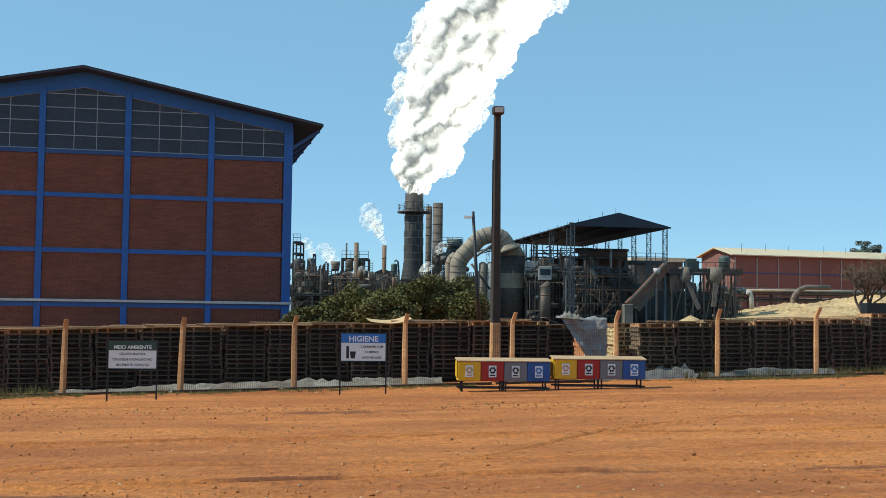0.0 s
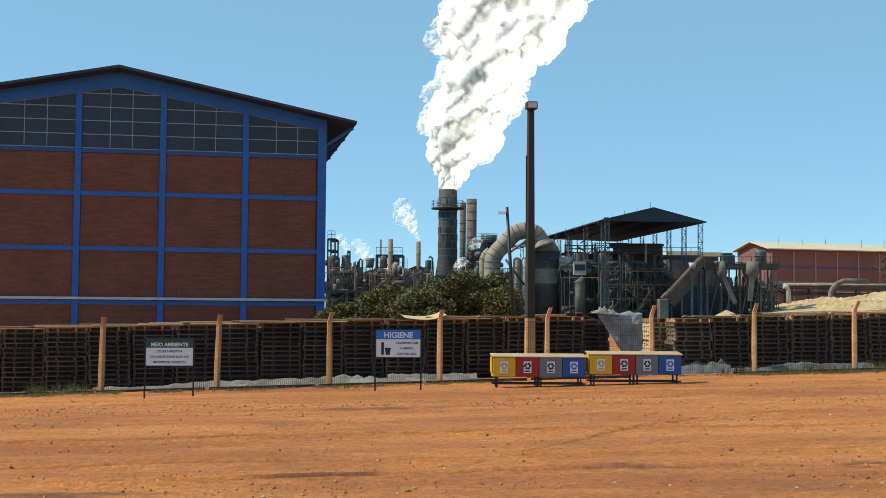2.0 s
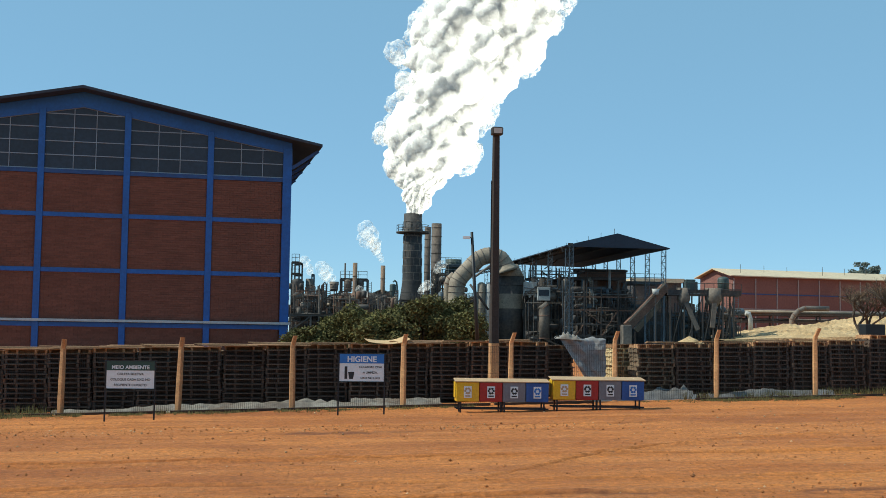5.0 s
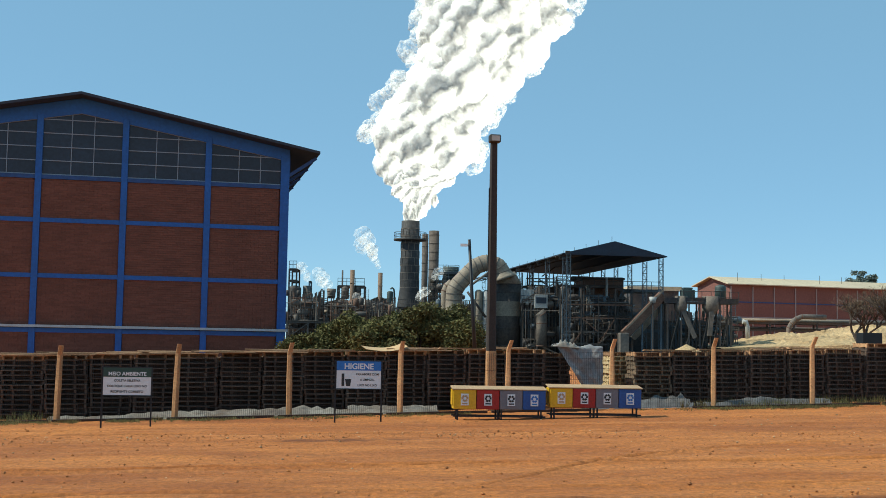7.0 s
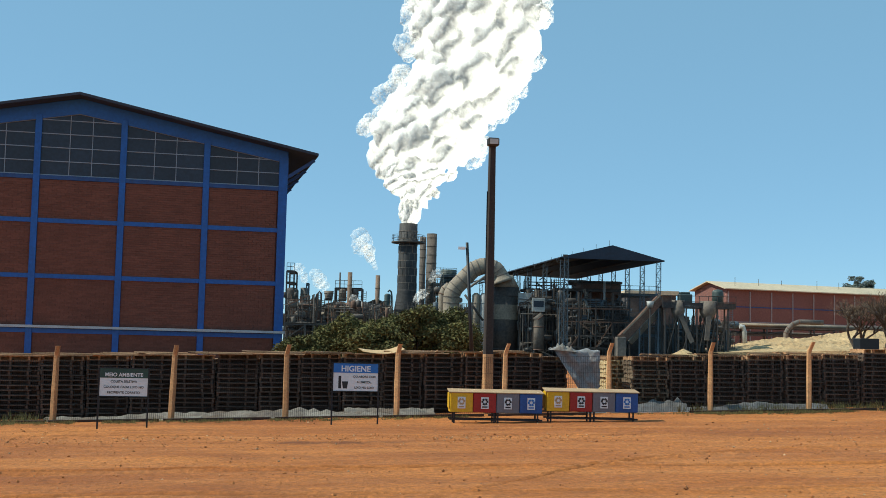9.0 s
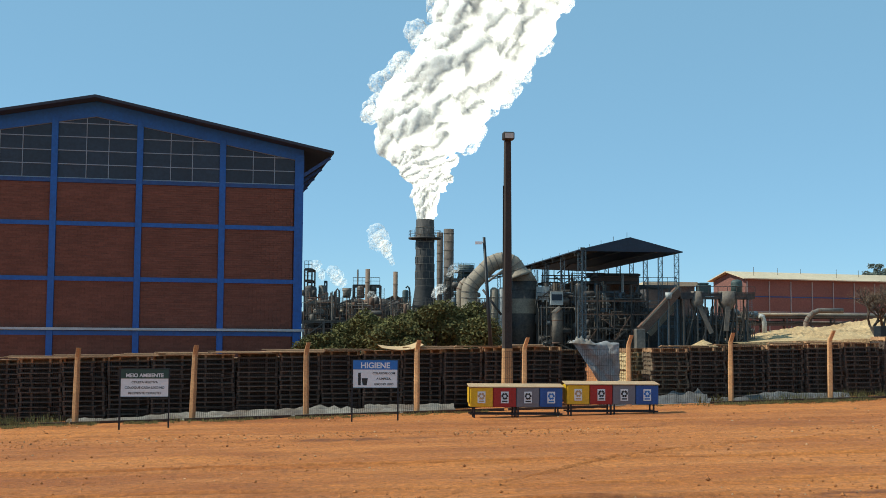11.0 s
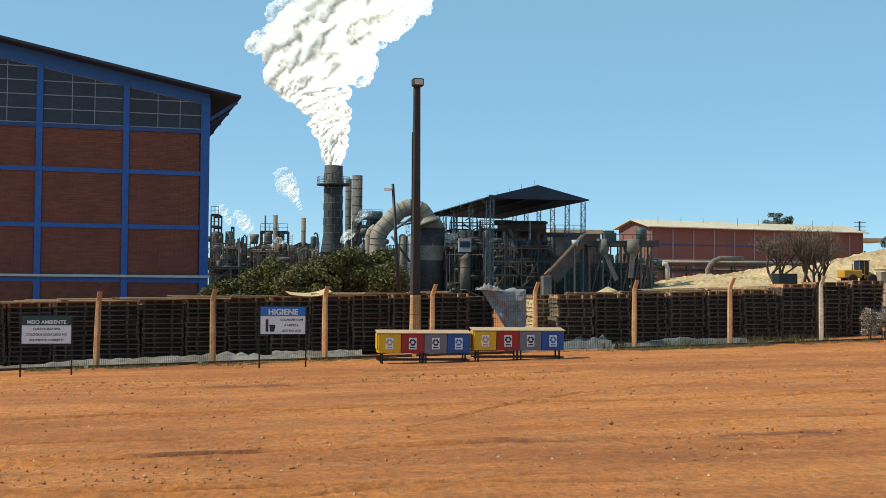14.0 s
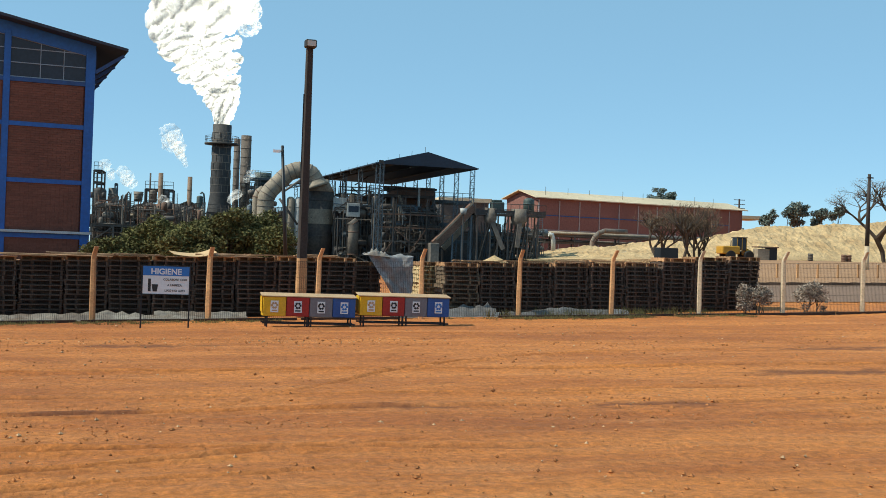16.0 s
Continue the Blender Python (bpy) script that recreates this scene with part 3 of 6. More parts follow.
def build_camera_pole():
    x, y = 2.0, 60.0
    pole = thing("camera_pole", ground_pose(x, y, 0), "slim leaning dark pole with a small white camera box", "pole")
    h = 7.1 - land(x, y)
    bm = bmesh.new()
    add_tube(bm, [(0.12, 0, -0.2), (-0.34, 0, h)], [0.11, 0.07], 8)
    part("shaft", bm, STEEL_BLACK, pole)
    part("camera_box", boxes((-0.78, -0.08, h - 0.35, -0.42, 0.08, h - 0.22)), SIGN_WHITE, pole)
    part("arm", boxes((-0.5, -0.02, h - 0.3, -0.3, 0.02, h - 0.26)), STEEL_BLACK, pole)


build_camera_pole()


def crumpled(name, m, length, depth, height, mat, label, seed, thick=0.0):
    """A long sheet of plastic heaped in folds along the ground."""
    nx, ny = int(length * 14), 16
    verts, faces = [], []
    for i in range(nx + 1):
        for j in range(ny + 1):
            x, v = length * i / nx, j / ny
            env = math.sin(math.pi * v) ** 0.6
            n1 = noise.noise((x * 0.45 + seed, v * 1.6, seed))
            n3 = abs(noise.noise((x * 1.6 + v * 3, v * 5 - x * 0.5, seed + 9)))
            fold = 1 - 3.0 * abs(noise.noise((x * 0.5 + seed, v * 4.2 + x * 0.3, seed + 3)))
            crease = 1 - 3.0 * abs(noise.noise((x * 2.3 + seed, v * 4.5 - x * 0.8, seed + 6)))
            z = height * env * (0.08 + 0.55 * n1 + 0.55 * fold + 0.12 * crease + 0.15 * n3)
            y = (v - 0.5) * depth * (1 + 0.35 * noise.noise((x * 0.5, seed, 2))) + 0.15 * n1
            verts.append((x, y, max(z, 0.005 + 0.02 * n3)))
    for i in range(nx):
        for j in range(ny):
            a = i * (ny + 1) + j
            faces.append((a, a + ny + 1, a + ny + 2, a + 1))
    me = bpy.data.meshes.new(name)
    me.from_pydata(verts, [], faces)
    me.materials.append(mat)
    for p in me.polygons:
        p.use_smooth = True
    ob = new(name, me)
    ob.matrix_basis = m
    return tagged(ob, label, "plastic sheet", "loose sheets along the fence")


def sheet_on_fence(u, v, length, depth, height, mat, label, seed):
    x0, y0 = fence_at(u, v)
    x1, y1 = fence_at(u + length, v)
    m = pose(x0, y0, land(x0, y0), 0, -math.degrees(math.atan2(land(x1, y1) - land(x0, y0), length)), 9.1)
    return crumpled("plastic_sheet", m, length, depth, height, mat, label, seed)


sheet_on_fence(-9.6, 0.75, 4.2, 1.1, 0.20, SHEET, "crumpled pale plastic sheet lying in dry grass", 3)
sheet_on_fence(-6.2, 0.75, 6.3, 1.1, 0.26, SHEET, "long crumpled grey plastic sheet under the pallets", 17)
sheet_on_fence(-1.4, 0.85, 2.6, 0.9, 0.30, SHEET, "heap of dusty plastic sheet beside a post", 29)
sheet_on_fence(5.6, 0.8, 3.2, 0.9, 0.42, TARP, "heaped grey plastic sheet behind the bins", 41)
sheet_on_fence(9.0, 0.8, 4.3, 0.8, 0.28, TARP, "folded grey plastic sheet in the grass", 53)


def build_tarp():
    """A grey tarpaulin hung over the open end of the pallet row."""
    m = on_fence(5.5, 1.6)
    verts, faces = [], []
    nx, nz = 26, 30
    for i in range(nx + 1):
        for j in range(nz + 1):
            a, b = i / nx, j / nz
            # across the stack's top, then down its front, narrowing to a point
            fold = 0.11 * noise.noise((a * 4, b * 2.5, 4)) + 0.07 * abs(noise.noise((a * 9 + b * 4, b * 5, 9)))
            half = 1 - 0.62 * max(0.0, b - 0.2) / 0.8
            x = -0.5 + 1.42 * (1 - half * (1 - a)) if b > 0.2 else -0.5 + 1.42 * a
            if b < 0.2:
                y, z = 0.9 - b / 0.2 * 0.85, 1.85 + 0.07 * math.sin(a * 9) * (1 - a) + fold
            else:
                y, z = 0.05 - 0.1 * (b - 0.2) + fold * 1.3, 1.83 - (b - 0.2) / 0.8 * (1.35 - 0.25 * a) + 0.03 * math.sin(a * 7)
            verts.append((x, y, z))
    for i in range(nx):
        for j in range(nz):
            k = i * (nz + 1) + j
            faces.append((k, k + 1, k + nz + 2, k + nz + 1))
    me = bpy.data.meshes.new("tarpaulin")
    me.from_pydata(verts, [], faces)
    me.materials.append(TARP_PALE)
    for p in me.polygons:
        p.use_smooth = True
    ob = new("tarpaulin", me)
    ob.matrix_basis = m
    tagged(ob, "grey tarpaulin draped over the end of a pallet row", "tarpaulin")
    # the bunched pale end of a second sheet that lies on top
    verts, faces = [], []
    for i in range(25):
        for j in range(15):
            a, b = i / 24, j / 14
            env = (math.sin(math.pi * a) * math.sin(math.pi * b)) ** 0.5
            n1 = abs(noise.noise((a * 5, b * 3, 31))) + 0.6 * abs(noise.noise((a * 11, b * 7, 12)))
            verts.append((a * 0.75, -0.25 + b * 0.6, env * (0.07 + 0.22 * n1) - 0.05 * a))
    for i in range(24):
        for j in range(14):
            k = i * 15 + j
            faces.append((k, k + 15, k + 16, k + 1))
    me = bpy.data.meshes.new("plastic_cover")
    me.from_pydata(verts, [], faces)
    me.materials.append(SHEET)
    for p in me.polygons:
        p.use_smooth = True
    ob = new("plastic_cover", me)
    ob.matrix_basis = on_fence(4.95, 1.85, 1.86)
    tagged(ob, "bunched pale plastic sheet lying on a tarpaulin", "plastic sheet")


build_tarp()


def build_top_boards():
    """Loose boards lying on the pallet stacks."""
    rng = random.Random(23)
    spots = [(u, 1.8) for u in (-14.6, -12.3, -10.6, -9.2, -7.8, -6.4, -4.9, -3.3, -1.9, 0.9, 2.2, 3.5)] + [(u, 1.66) for u in (8.6, 10.3, 12.0, 13.6)]
    for u, z in spots:
        lx = rng.uniform(1.1, 1.9)
        ob = thing("board_pile", pose(0, 0, 0), "loose boards lying on a pallet stack, sunlight put in their colour", "boards", "loose boards on the stacks")
        for k in range(4):
            w = rng.uniform(0.12, 0.22)
            j = rng.uniform(-0.25, 0.25)
            part("board", boxes((-lx / 2 + j, -0.55 + k * 0.25, 0.024 * (k % 2), lx / 2 + j, -0.55 + k * 0.25 + w, 0.022 + 0.024 * (k % 2))), WOOD_TOP, ob)
        ob.matrix_basis = on_fence(u, 2.1 + rng.uniform(-0.1, 0.2), z, 0) @ pose(0, 0, 0, rng.uniform(-1, 3), 0, rng.uniform(-8, 8))
    # one warped pale sheet that curls up at its ends
    verts, faces = [], []
    for i in range(13):
        a = i / 12 * 2 - 1
        for y in (-0.45, 0.45):
            for dz in (0, 0.012):
                verts.append((a * 0.62, y, 0.02 + 0.15 * a * a * (1 if a > 0 else 0.35) + dz))
    for i in range(12):
        k = i * 4
        for a, b, c, d in ((0, 2, 6, 4), (1, 5, 7, 3), (0, 4, 5, 1), (2, 3, 7, 6)):
            faces.append((k + a, k + b, k + c, k + d))
    me = bpy.data.meshes.new("warped_board")
    me.from_pydata(verts, [], faces)
    me.materials.append(CARD)
    ob = new("warped_board", me)
    ob.matrix_basis = on_fence(-0.25, 1.95, 1.8, 0) @ pose(0, 0, 0, 6, 0, 4)
    tagged(ob, "pale warped board curling up on a pallet stack", "board")


build_top_boards()


def build_grass():
    rng = random.Random(8)
    verts, faces = [], []
    def tuft(x, y, h, n):
        z = land(x, y)
        for _ in range(n):
            a, r = rng.uniform(0, 6.28), rng.uniform(0, 0.12)
            bx, by = x + r * math.cos(a), y + r * math.sin(a)
            hh, lean = h * rng.uniform(0.5, 1.2), rng.uniform(0.1, 0.5) * h
            w = 0.008
            k = len(verts)
            verts.extend([(bx - w, by, z - 0.01), (bx + w, by, z - 0.01), (bx + lean * math.cos(a), by + lean * math.sin(a), z + hh)])
            faces.append((k, k + 1, k + 2))
    for _ in range(3200):
        u = rng.uniform(-18, 17)
        dens = 0.5 + 0.5 * noise.noise((u * 0.35, 2, 0)) + (0.3 if u < -7 or u > 8.5 else -0.1)
        if 2.0 < u < 6.8 or rng.random() > dens:
            continue
        if noise.noise((u * 0.9, 4, 9)) < -0.25:
            continue
        x, y = fence_at(u, rng.gauss(-0.5, 0.32))
        tuft(x, y, rng.uniform(0.03, 0.09) * (1.5 if noise.noise((u * 1.3, 7, 1)) > 0.25 else 1), 9)
    for _ in range(90):
        u = rng.uniform(8.2, 16)
        x, y = fence_at(u, rng.uniform(0.1, 0.9))
        tuft(x, y, rng.uniform(0.15, 0.3), 14)
    for _ in range(30):
        u = rng.uniform(-11.5, -9.5)
        x, y = fence_at(u, rng.uniform(-0.2, 0.6))
        tuft(x, y, rng.uniform(0.15, 0.32), 14)
    me = bpy.data.meshes.new("grass")
    me.from_pydata(verts, [], faces)
    me.materials.append(GRASS)
    tagged(new("grass", me), "sparse dry green and straw grass along the fence foot", "grass", kind="stuff")


build_grass()


def build_pebbles():
    rng = random.Random(31)
    for name, mat, count, label in (("pebbles", STONE, 3000, "scattered pale pebbles on red earth"), ("clods", CLOD, 15000, "scattered clods of red earth")):
        verts, faces = [], []
        for _ in range(count):
            x, y = rng.uniform(-16, 24), 9 + 24 * rng.random() ** 1.5
            if rng.random() < 0.45:
                y = 13 + 3.0 * rng.random() + 0.06 * x if rng.random() < 0.5 else 26.5 + rng.gauss(0, 0.8)
            r = min(0.034, 0.005 + rng.expovariate(150))
            z = land(x, y) + r * 0.25
            k = len(verts)
            for dx, dy, dz in ((1, 0, 0), (0, 1, 0), (-1, 0, 0), (0, -1, 0), (0, 0, 0.8), (0, 0, -0.8)):
                verts.append((x + dx * r * rng.uniform(0.7, 1.3), y + dy * r * rng.uniform(0.7, 1.3), z + dz * r * rng.uniform(0.7, 1.2)))
            for a, b, c in ((0, 1, 4), (1, 2, 4), (2, 3, 4), (3, 0, 4), (1, 0, 5), (2, 1, 5), (3, 2, 5), (0, 3, 5)):
                faces.append((k + a, k + b, k + c))
        me = bpy.data.meshes.new(name)
        me.from_pydata(verts, [], faces)
        me.materials.append(mat)
        tagged(new(name, me), label, "pebbles", kind="stuff")


build_pebbles()


# ---- the works behind ----
# STACK, STACK_GREY and STEEL_DARK have warm distance haze mixed into their brown
STACK = material("sooty_steel_plate", (0.105, 0.08, 0.063), 0.75, metal=0.0, vary=0.35, scale=0.5, fine=6, bump=0.1, tint=(0.05, 0.048, 0.052))
SOOT = material("black_sooty_plate", (0.05, 0.046, 0.046), 0.7, vary=0.4, scale=0.5, fine=6, bump=0.1, tint=(0.03, 0.028, 0.028))
STACK_BROWN = material("brown_stack_plate", (0.115, 0.09, 0.075), 0.75, vary=0.3, scale=0.5, fine=6, bump=0.1, tint=(0.07, 0.055, 0.045))
BRICK_TAN = material("tan_brown_plate", (0.27, 0.175, 0.115), 0.8, vary=0.3, scale=0.6, fine=6, bump=0.1, tint=(0.16, 0.10, 0.07))
STACK_GREY = material("grey_stack_plate", (0.23, 0.18, 0.14), 0.75, metal=0.0, vary=0.3, scale=0.5, fine=6, bump=0.1, tint=(0.11, 0.10, 0.09))
RUST = material("rusty_plate", (0.22, 0.115, 0.075), 0.8, vary=0.35, scale=0.6, fine=8, bump=0.15, tint=(0.14, 0.08, 0.055))
TAN_PLATE = material("dusty_insulated_plate", (0.35, 0.285, 0.21), 0.7, vary=0.3, scale=0.5, fine=8, bump=0.15, tint=(0.24, 0.185, 0.135))
STEEL_DARK = material("dark_painted_steel", (0.105, 0.086, 0.073), 0.7, metal=0.0, vary=0.3, scale=0.6, bump=0.1, each=0.4)
STEEL_BLUE = material("grey_blue_steel", (0.12, 0.15, 0.175), 0.65, metal=0.0, vary=0.3, scale=0.6, bump=0.1, each=0.3)
GREEN_TANK = material("dull_green_plate", (0.06, 0.085, 0.08), 0.6, vary=0.3, scale=0.5, bump=0.1)
PALE_CLAD = material("pale_cladding", (0.52, 0.51, 0.48), 0.6, vary=0.25, scale=0.5, bump=0.1, tint=(0.3, 0.29, 0.27))
SHED_ROOF = material("dark_blue_roof_sheet", (0.022, 0.034, 0.06), 0.6, vary=0.25, scale=0.3, bump=0.1)
BARN_ROOF = material("dusty_barn_roof", (0.62, 0.50, 0.34), 0.8, vary=0.15, scale=0.1, fine=20, bump=0.1)
BARN_TRIM = material("dusty_barn_trim", (0.36, 0.31, 0.30), 0.7, vary=0.2, scale=1, bump=0)
BARN_WALL = material("barn_brick", (0.23, 0.10, 0.08), 0.9, vary=0.18, scale=0.15, fine=20, bump=0.2)
CANE = material("bagasse", (0.60, 0.415, 0.215), 0.95, vary=0.28, scale=0.3, fine=14, bump=0.9, tint=(0.40, 0.255, 0.12), depth=0.22)
LOADER_YELLOW = material("loader_yellow", (0.52, 0.27, 0.02), 0.5, vary=0.2, scale=1, bump=0)
TYRE = material("black_rubber", (0.02, 0.02, 0.02), 0.8, vary=0.2, scale=2, bump=0)
LEAF_DARK = material("dark_green_leaf", (0.13, 0.118, 0.036), 0.95, vary=0.3, scale=0.5, bump=0, island=0.5)
# far leaves: haze of the distance is painted in as a paler, greyer green
LEAF_FAR = material("hazed_far_leaf", (0.15, 0.18, 0.15), 0.7, vary=0.3, scale=0.2, bump=0, island=0.45)
LEAF_DRY = material("dry_brown_leaf", (0.28, 0.19, 0.11), 0.8, vary=0.3, scale=0.5, bump=0, island=0.45)
BARK = material("grey_brown_bark", (0.095, 0.07, 0.052), 0.9, vary=0.3, scale=2, bump=0.3)


def vessel(name, x, y, z0, z1, r, mat, label, category="vessel", cap="flat", bands=0, r_top=None, group=""):
    """An upright plate vessel with bands, and a flat, conical or domed head."""
    g = thing(name, pose(x, y, z0), label, category, group)
    h = z1 - z0
    rt = r_top or r
    bm = bmesh.new()
    pts, rad = [(0, 0, 0), (0, 0, h)], [r, rt]
    if cap == "dome":
        for k in range(1, 5):
            a = k / 4.2 * math.pi / 2
            pts.append((0, 0, h + rt * 0.55 * math.sin(a)))
            rad.append(rt * math.cos(a))
    elif cap == "cone":
        pts.append((0, 0, h + rt * 0.55))
        rad.append(rt * 0.45)
    add_tube(bm, pts, rad, 20)
    part("shell", bm, mat, g)
    for k in range(bands):
        f = (k + 0.5) / bands
        rr = r + (rt - r) * f + 0.04
        bm = bmesh.new()
        add_tube(bm, [(0, 0, h * f - 0.06), (0, 0, h * f + 0.06)], rr, 20)
        part("band", bm, mat, g)
    return g


def pipe(name, points, r, mat, label, group="works pipes", seg=10, flanges=False):
    x0, y0, z0 = points[0]
    g = thing(name, pose(x0, y0, z0), label, "pipe", group)
    bm = bmesh.new()
    loc = [(x - x0, y - y0, z - z0) for x, y, z in points]
    add_tube(bm, loc, r, seg)
    part("tube", bm, mat, g)
    if flanges:
        for a, b in zip(loc, loc[1:]):
            d = (Vector(b) - Vector(a)).normalized() * 0.07
            bm = bmesh.new()
            add_tube(bm, [Vector(a) - d, Vector(a) + d], r * 1.05, seg)
            part("flange", bm, RUST, g)
    return g


def add_lattice(bm, a, b, w, t, bays):
    """A lattice mast or girder of four chords with crossed lacing from a to b."""
    a, b = Vector(a), Vector(b)
    d = (b - a).normalized()
    s = d.cross(Vector((0, 1, 0))).normalized() * w / 2
    q = Vector((0, w / 2, 0))
    for i, j in ((-1, -1), (1, -1), (1, 1), (-1, 1)):
        add_beam(bm, a + s * i + q * j, b + s * i + q * j, t)
    for k in range(bays):
        p0, p1 = a + (b - a) * (k / bays), a + (b - a) * ((k + 1) / bays)
        f = 1 if k % 2 else -1
        for j in (-1, 1):
            add_beam(bm, p0 - s * f + q * j, p1 + s * f + q * j, t * 0.6)
            add_beam(bm, p0 - s + q * j, p0 + s + q * j, t * 0.6)


def rail(parent, x0, x1, y, z, mat=None, h=1.1):
    """A guard rail along x: posts and two bars."""
    n = max(2, int(abs(x1 - x0) / 1.2))
    for k in range(n + 1):
        x = x0 + (x1 - x0) * k / n
        part("rail_post", boxes((x - 0.035, y - 0.035, z, x + 0.035, y + 0.035, z + h)), mat or STEEL_DARK, parent)
    for q in (0.55, h):
        part("guard_rail", boxes((x0, y - 0.03, z + q - 0.035, x1, y + 0.03, z + q + 0.035)), mat or STEEL_DARK, parent)


def frame_tower(name, x0, x1, y0, y1, z0, levels, mat, label, braces=True, rails=True, t=0.22):
    """An open steel frame with decks at the given heights."""
    g = thing(name, pose(x0, y0, z0), label, "steel frame")
    w, d = x1 - x0, y1 - y0
    top = levels[-1] - z0
    nx = max(1, round(w / 4))
    for i in range(nx + 1):
        for y in (0, d):
            x = w * i / nx
            part("column", boxes((x - t / 2, y - t / 2, 0, x + t / 2, y + t / 2, top)), mat, g)
    for zl in levels:
        z = zl - z0
        for y in (0, d):
            part("beam", boxes((t / 2, y - 0.08, z - 0.3, w - t / 2, y + 0.08, z)), mat, g)
        part("deck", boxes((0, -0.2, z + 0.004, w, d + 0.2, z + 0.08)), mat, g)
        if rails:
            rail(g, 0, w, -0.15, z + 0.08, mat)
    if braces:
        prev = 0
        for zl in levels:
            z = zl - z0
            for i in range(nx):
                if (i + len(levels)) % 2 == 0:
                    bm = bmesh.new()
                    add_beam(bm, (w * i / nx, -0.02, prev), (w * (i + 1) / nx, -0.02, z - 0.3), 0.14)
                    part("brace", bm, mat, g)
            prev = z
    return g


def clutter(name, x0, x1, y, z0, z1, count, seed, label, mats):
    """Process pipework: uprights, runs of pipe, small drums and valves between two heights."""
    rng = random.Random(seed)
    g = thing(name, pose(x0, y, z0), label, "pipework")
    w, h = x1 - x0, z1 - z0
    for _ in range(int(count * 1.7)):
        m = rng.choice(mats)
        x, z, yy = rng.uniform(0, w), rng.uniform(0.1, h * 0.9), rng.uniform(-2, 4)
        kind = rng.random()
        bm = bmesh.new()
        if kind < 0.4:
            top = min(h, h * rng.uniform(0.45, 1.1))
            add_tube(bm, [(x, yy, 0), (x, yy, top)], rng.uniform(0.03, 0.11), 6)
            part("riser", bm, m, g)
        elif kind < 0.68:
            ln = rng.uniform(2, 7)
            xe = min(w, x + ln)
            up = rng.uniform(0.5, 2)
            add_tube(bm, [(x, yy, max(0, z - up)), (x, yy, z), (xe, yy, z), (xe, yy, max(0, z - up * 0.7))], rng.uniform(0.03, 0.11), 6)
            part("pipe_run", bm, m, g)
        elif kind < 0.82:
            add_beam(bm, (x, yy, z), (min(w, x + rng.uniform(1, 4)), yy, max(0.1, z + rng.choice((-1.5, 0, 0, 1.5)))), 0.18)
            part("strut", bm, m, g)
        elif kind < 0.87:
            # a short ladder
            for k in range(9):
                add_beam(bm, (x, yy - 0.1, z + k * 0.3), (x + 0.5, yy - 0.1, z + k * 0.3), 0.05)
            for k in (0, 0.5):
                add_beam(bm, (x + k, yy - 0.1, z - 0.2), (x + k, yy - 0.1, z + 2.7), 0.07)
            part("ladder", bm, m, g)
        else:
            r, ln = rng.uniform(0.2, 0.5), rng.uniform(0.6, 1.8)
            if rng.random() < 0.5:
                add_tube(bm, [(x, yy, z), (x, yy, z + ln), (x, yy, z + ln + r * 0.4)], [r, r, r * 0.4], 12)
            else:
                add_tube(bm, [(x - 0.2, yy, z), (x, yy, z), (x + ln, yy, z), (x + ln + 0.2, yy, z)], [r * 0.5, r, r, r * 0.5], 12)
            part("drum", bm, m, g)
    return g


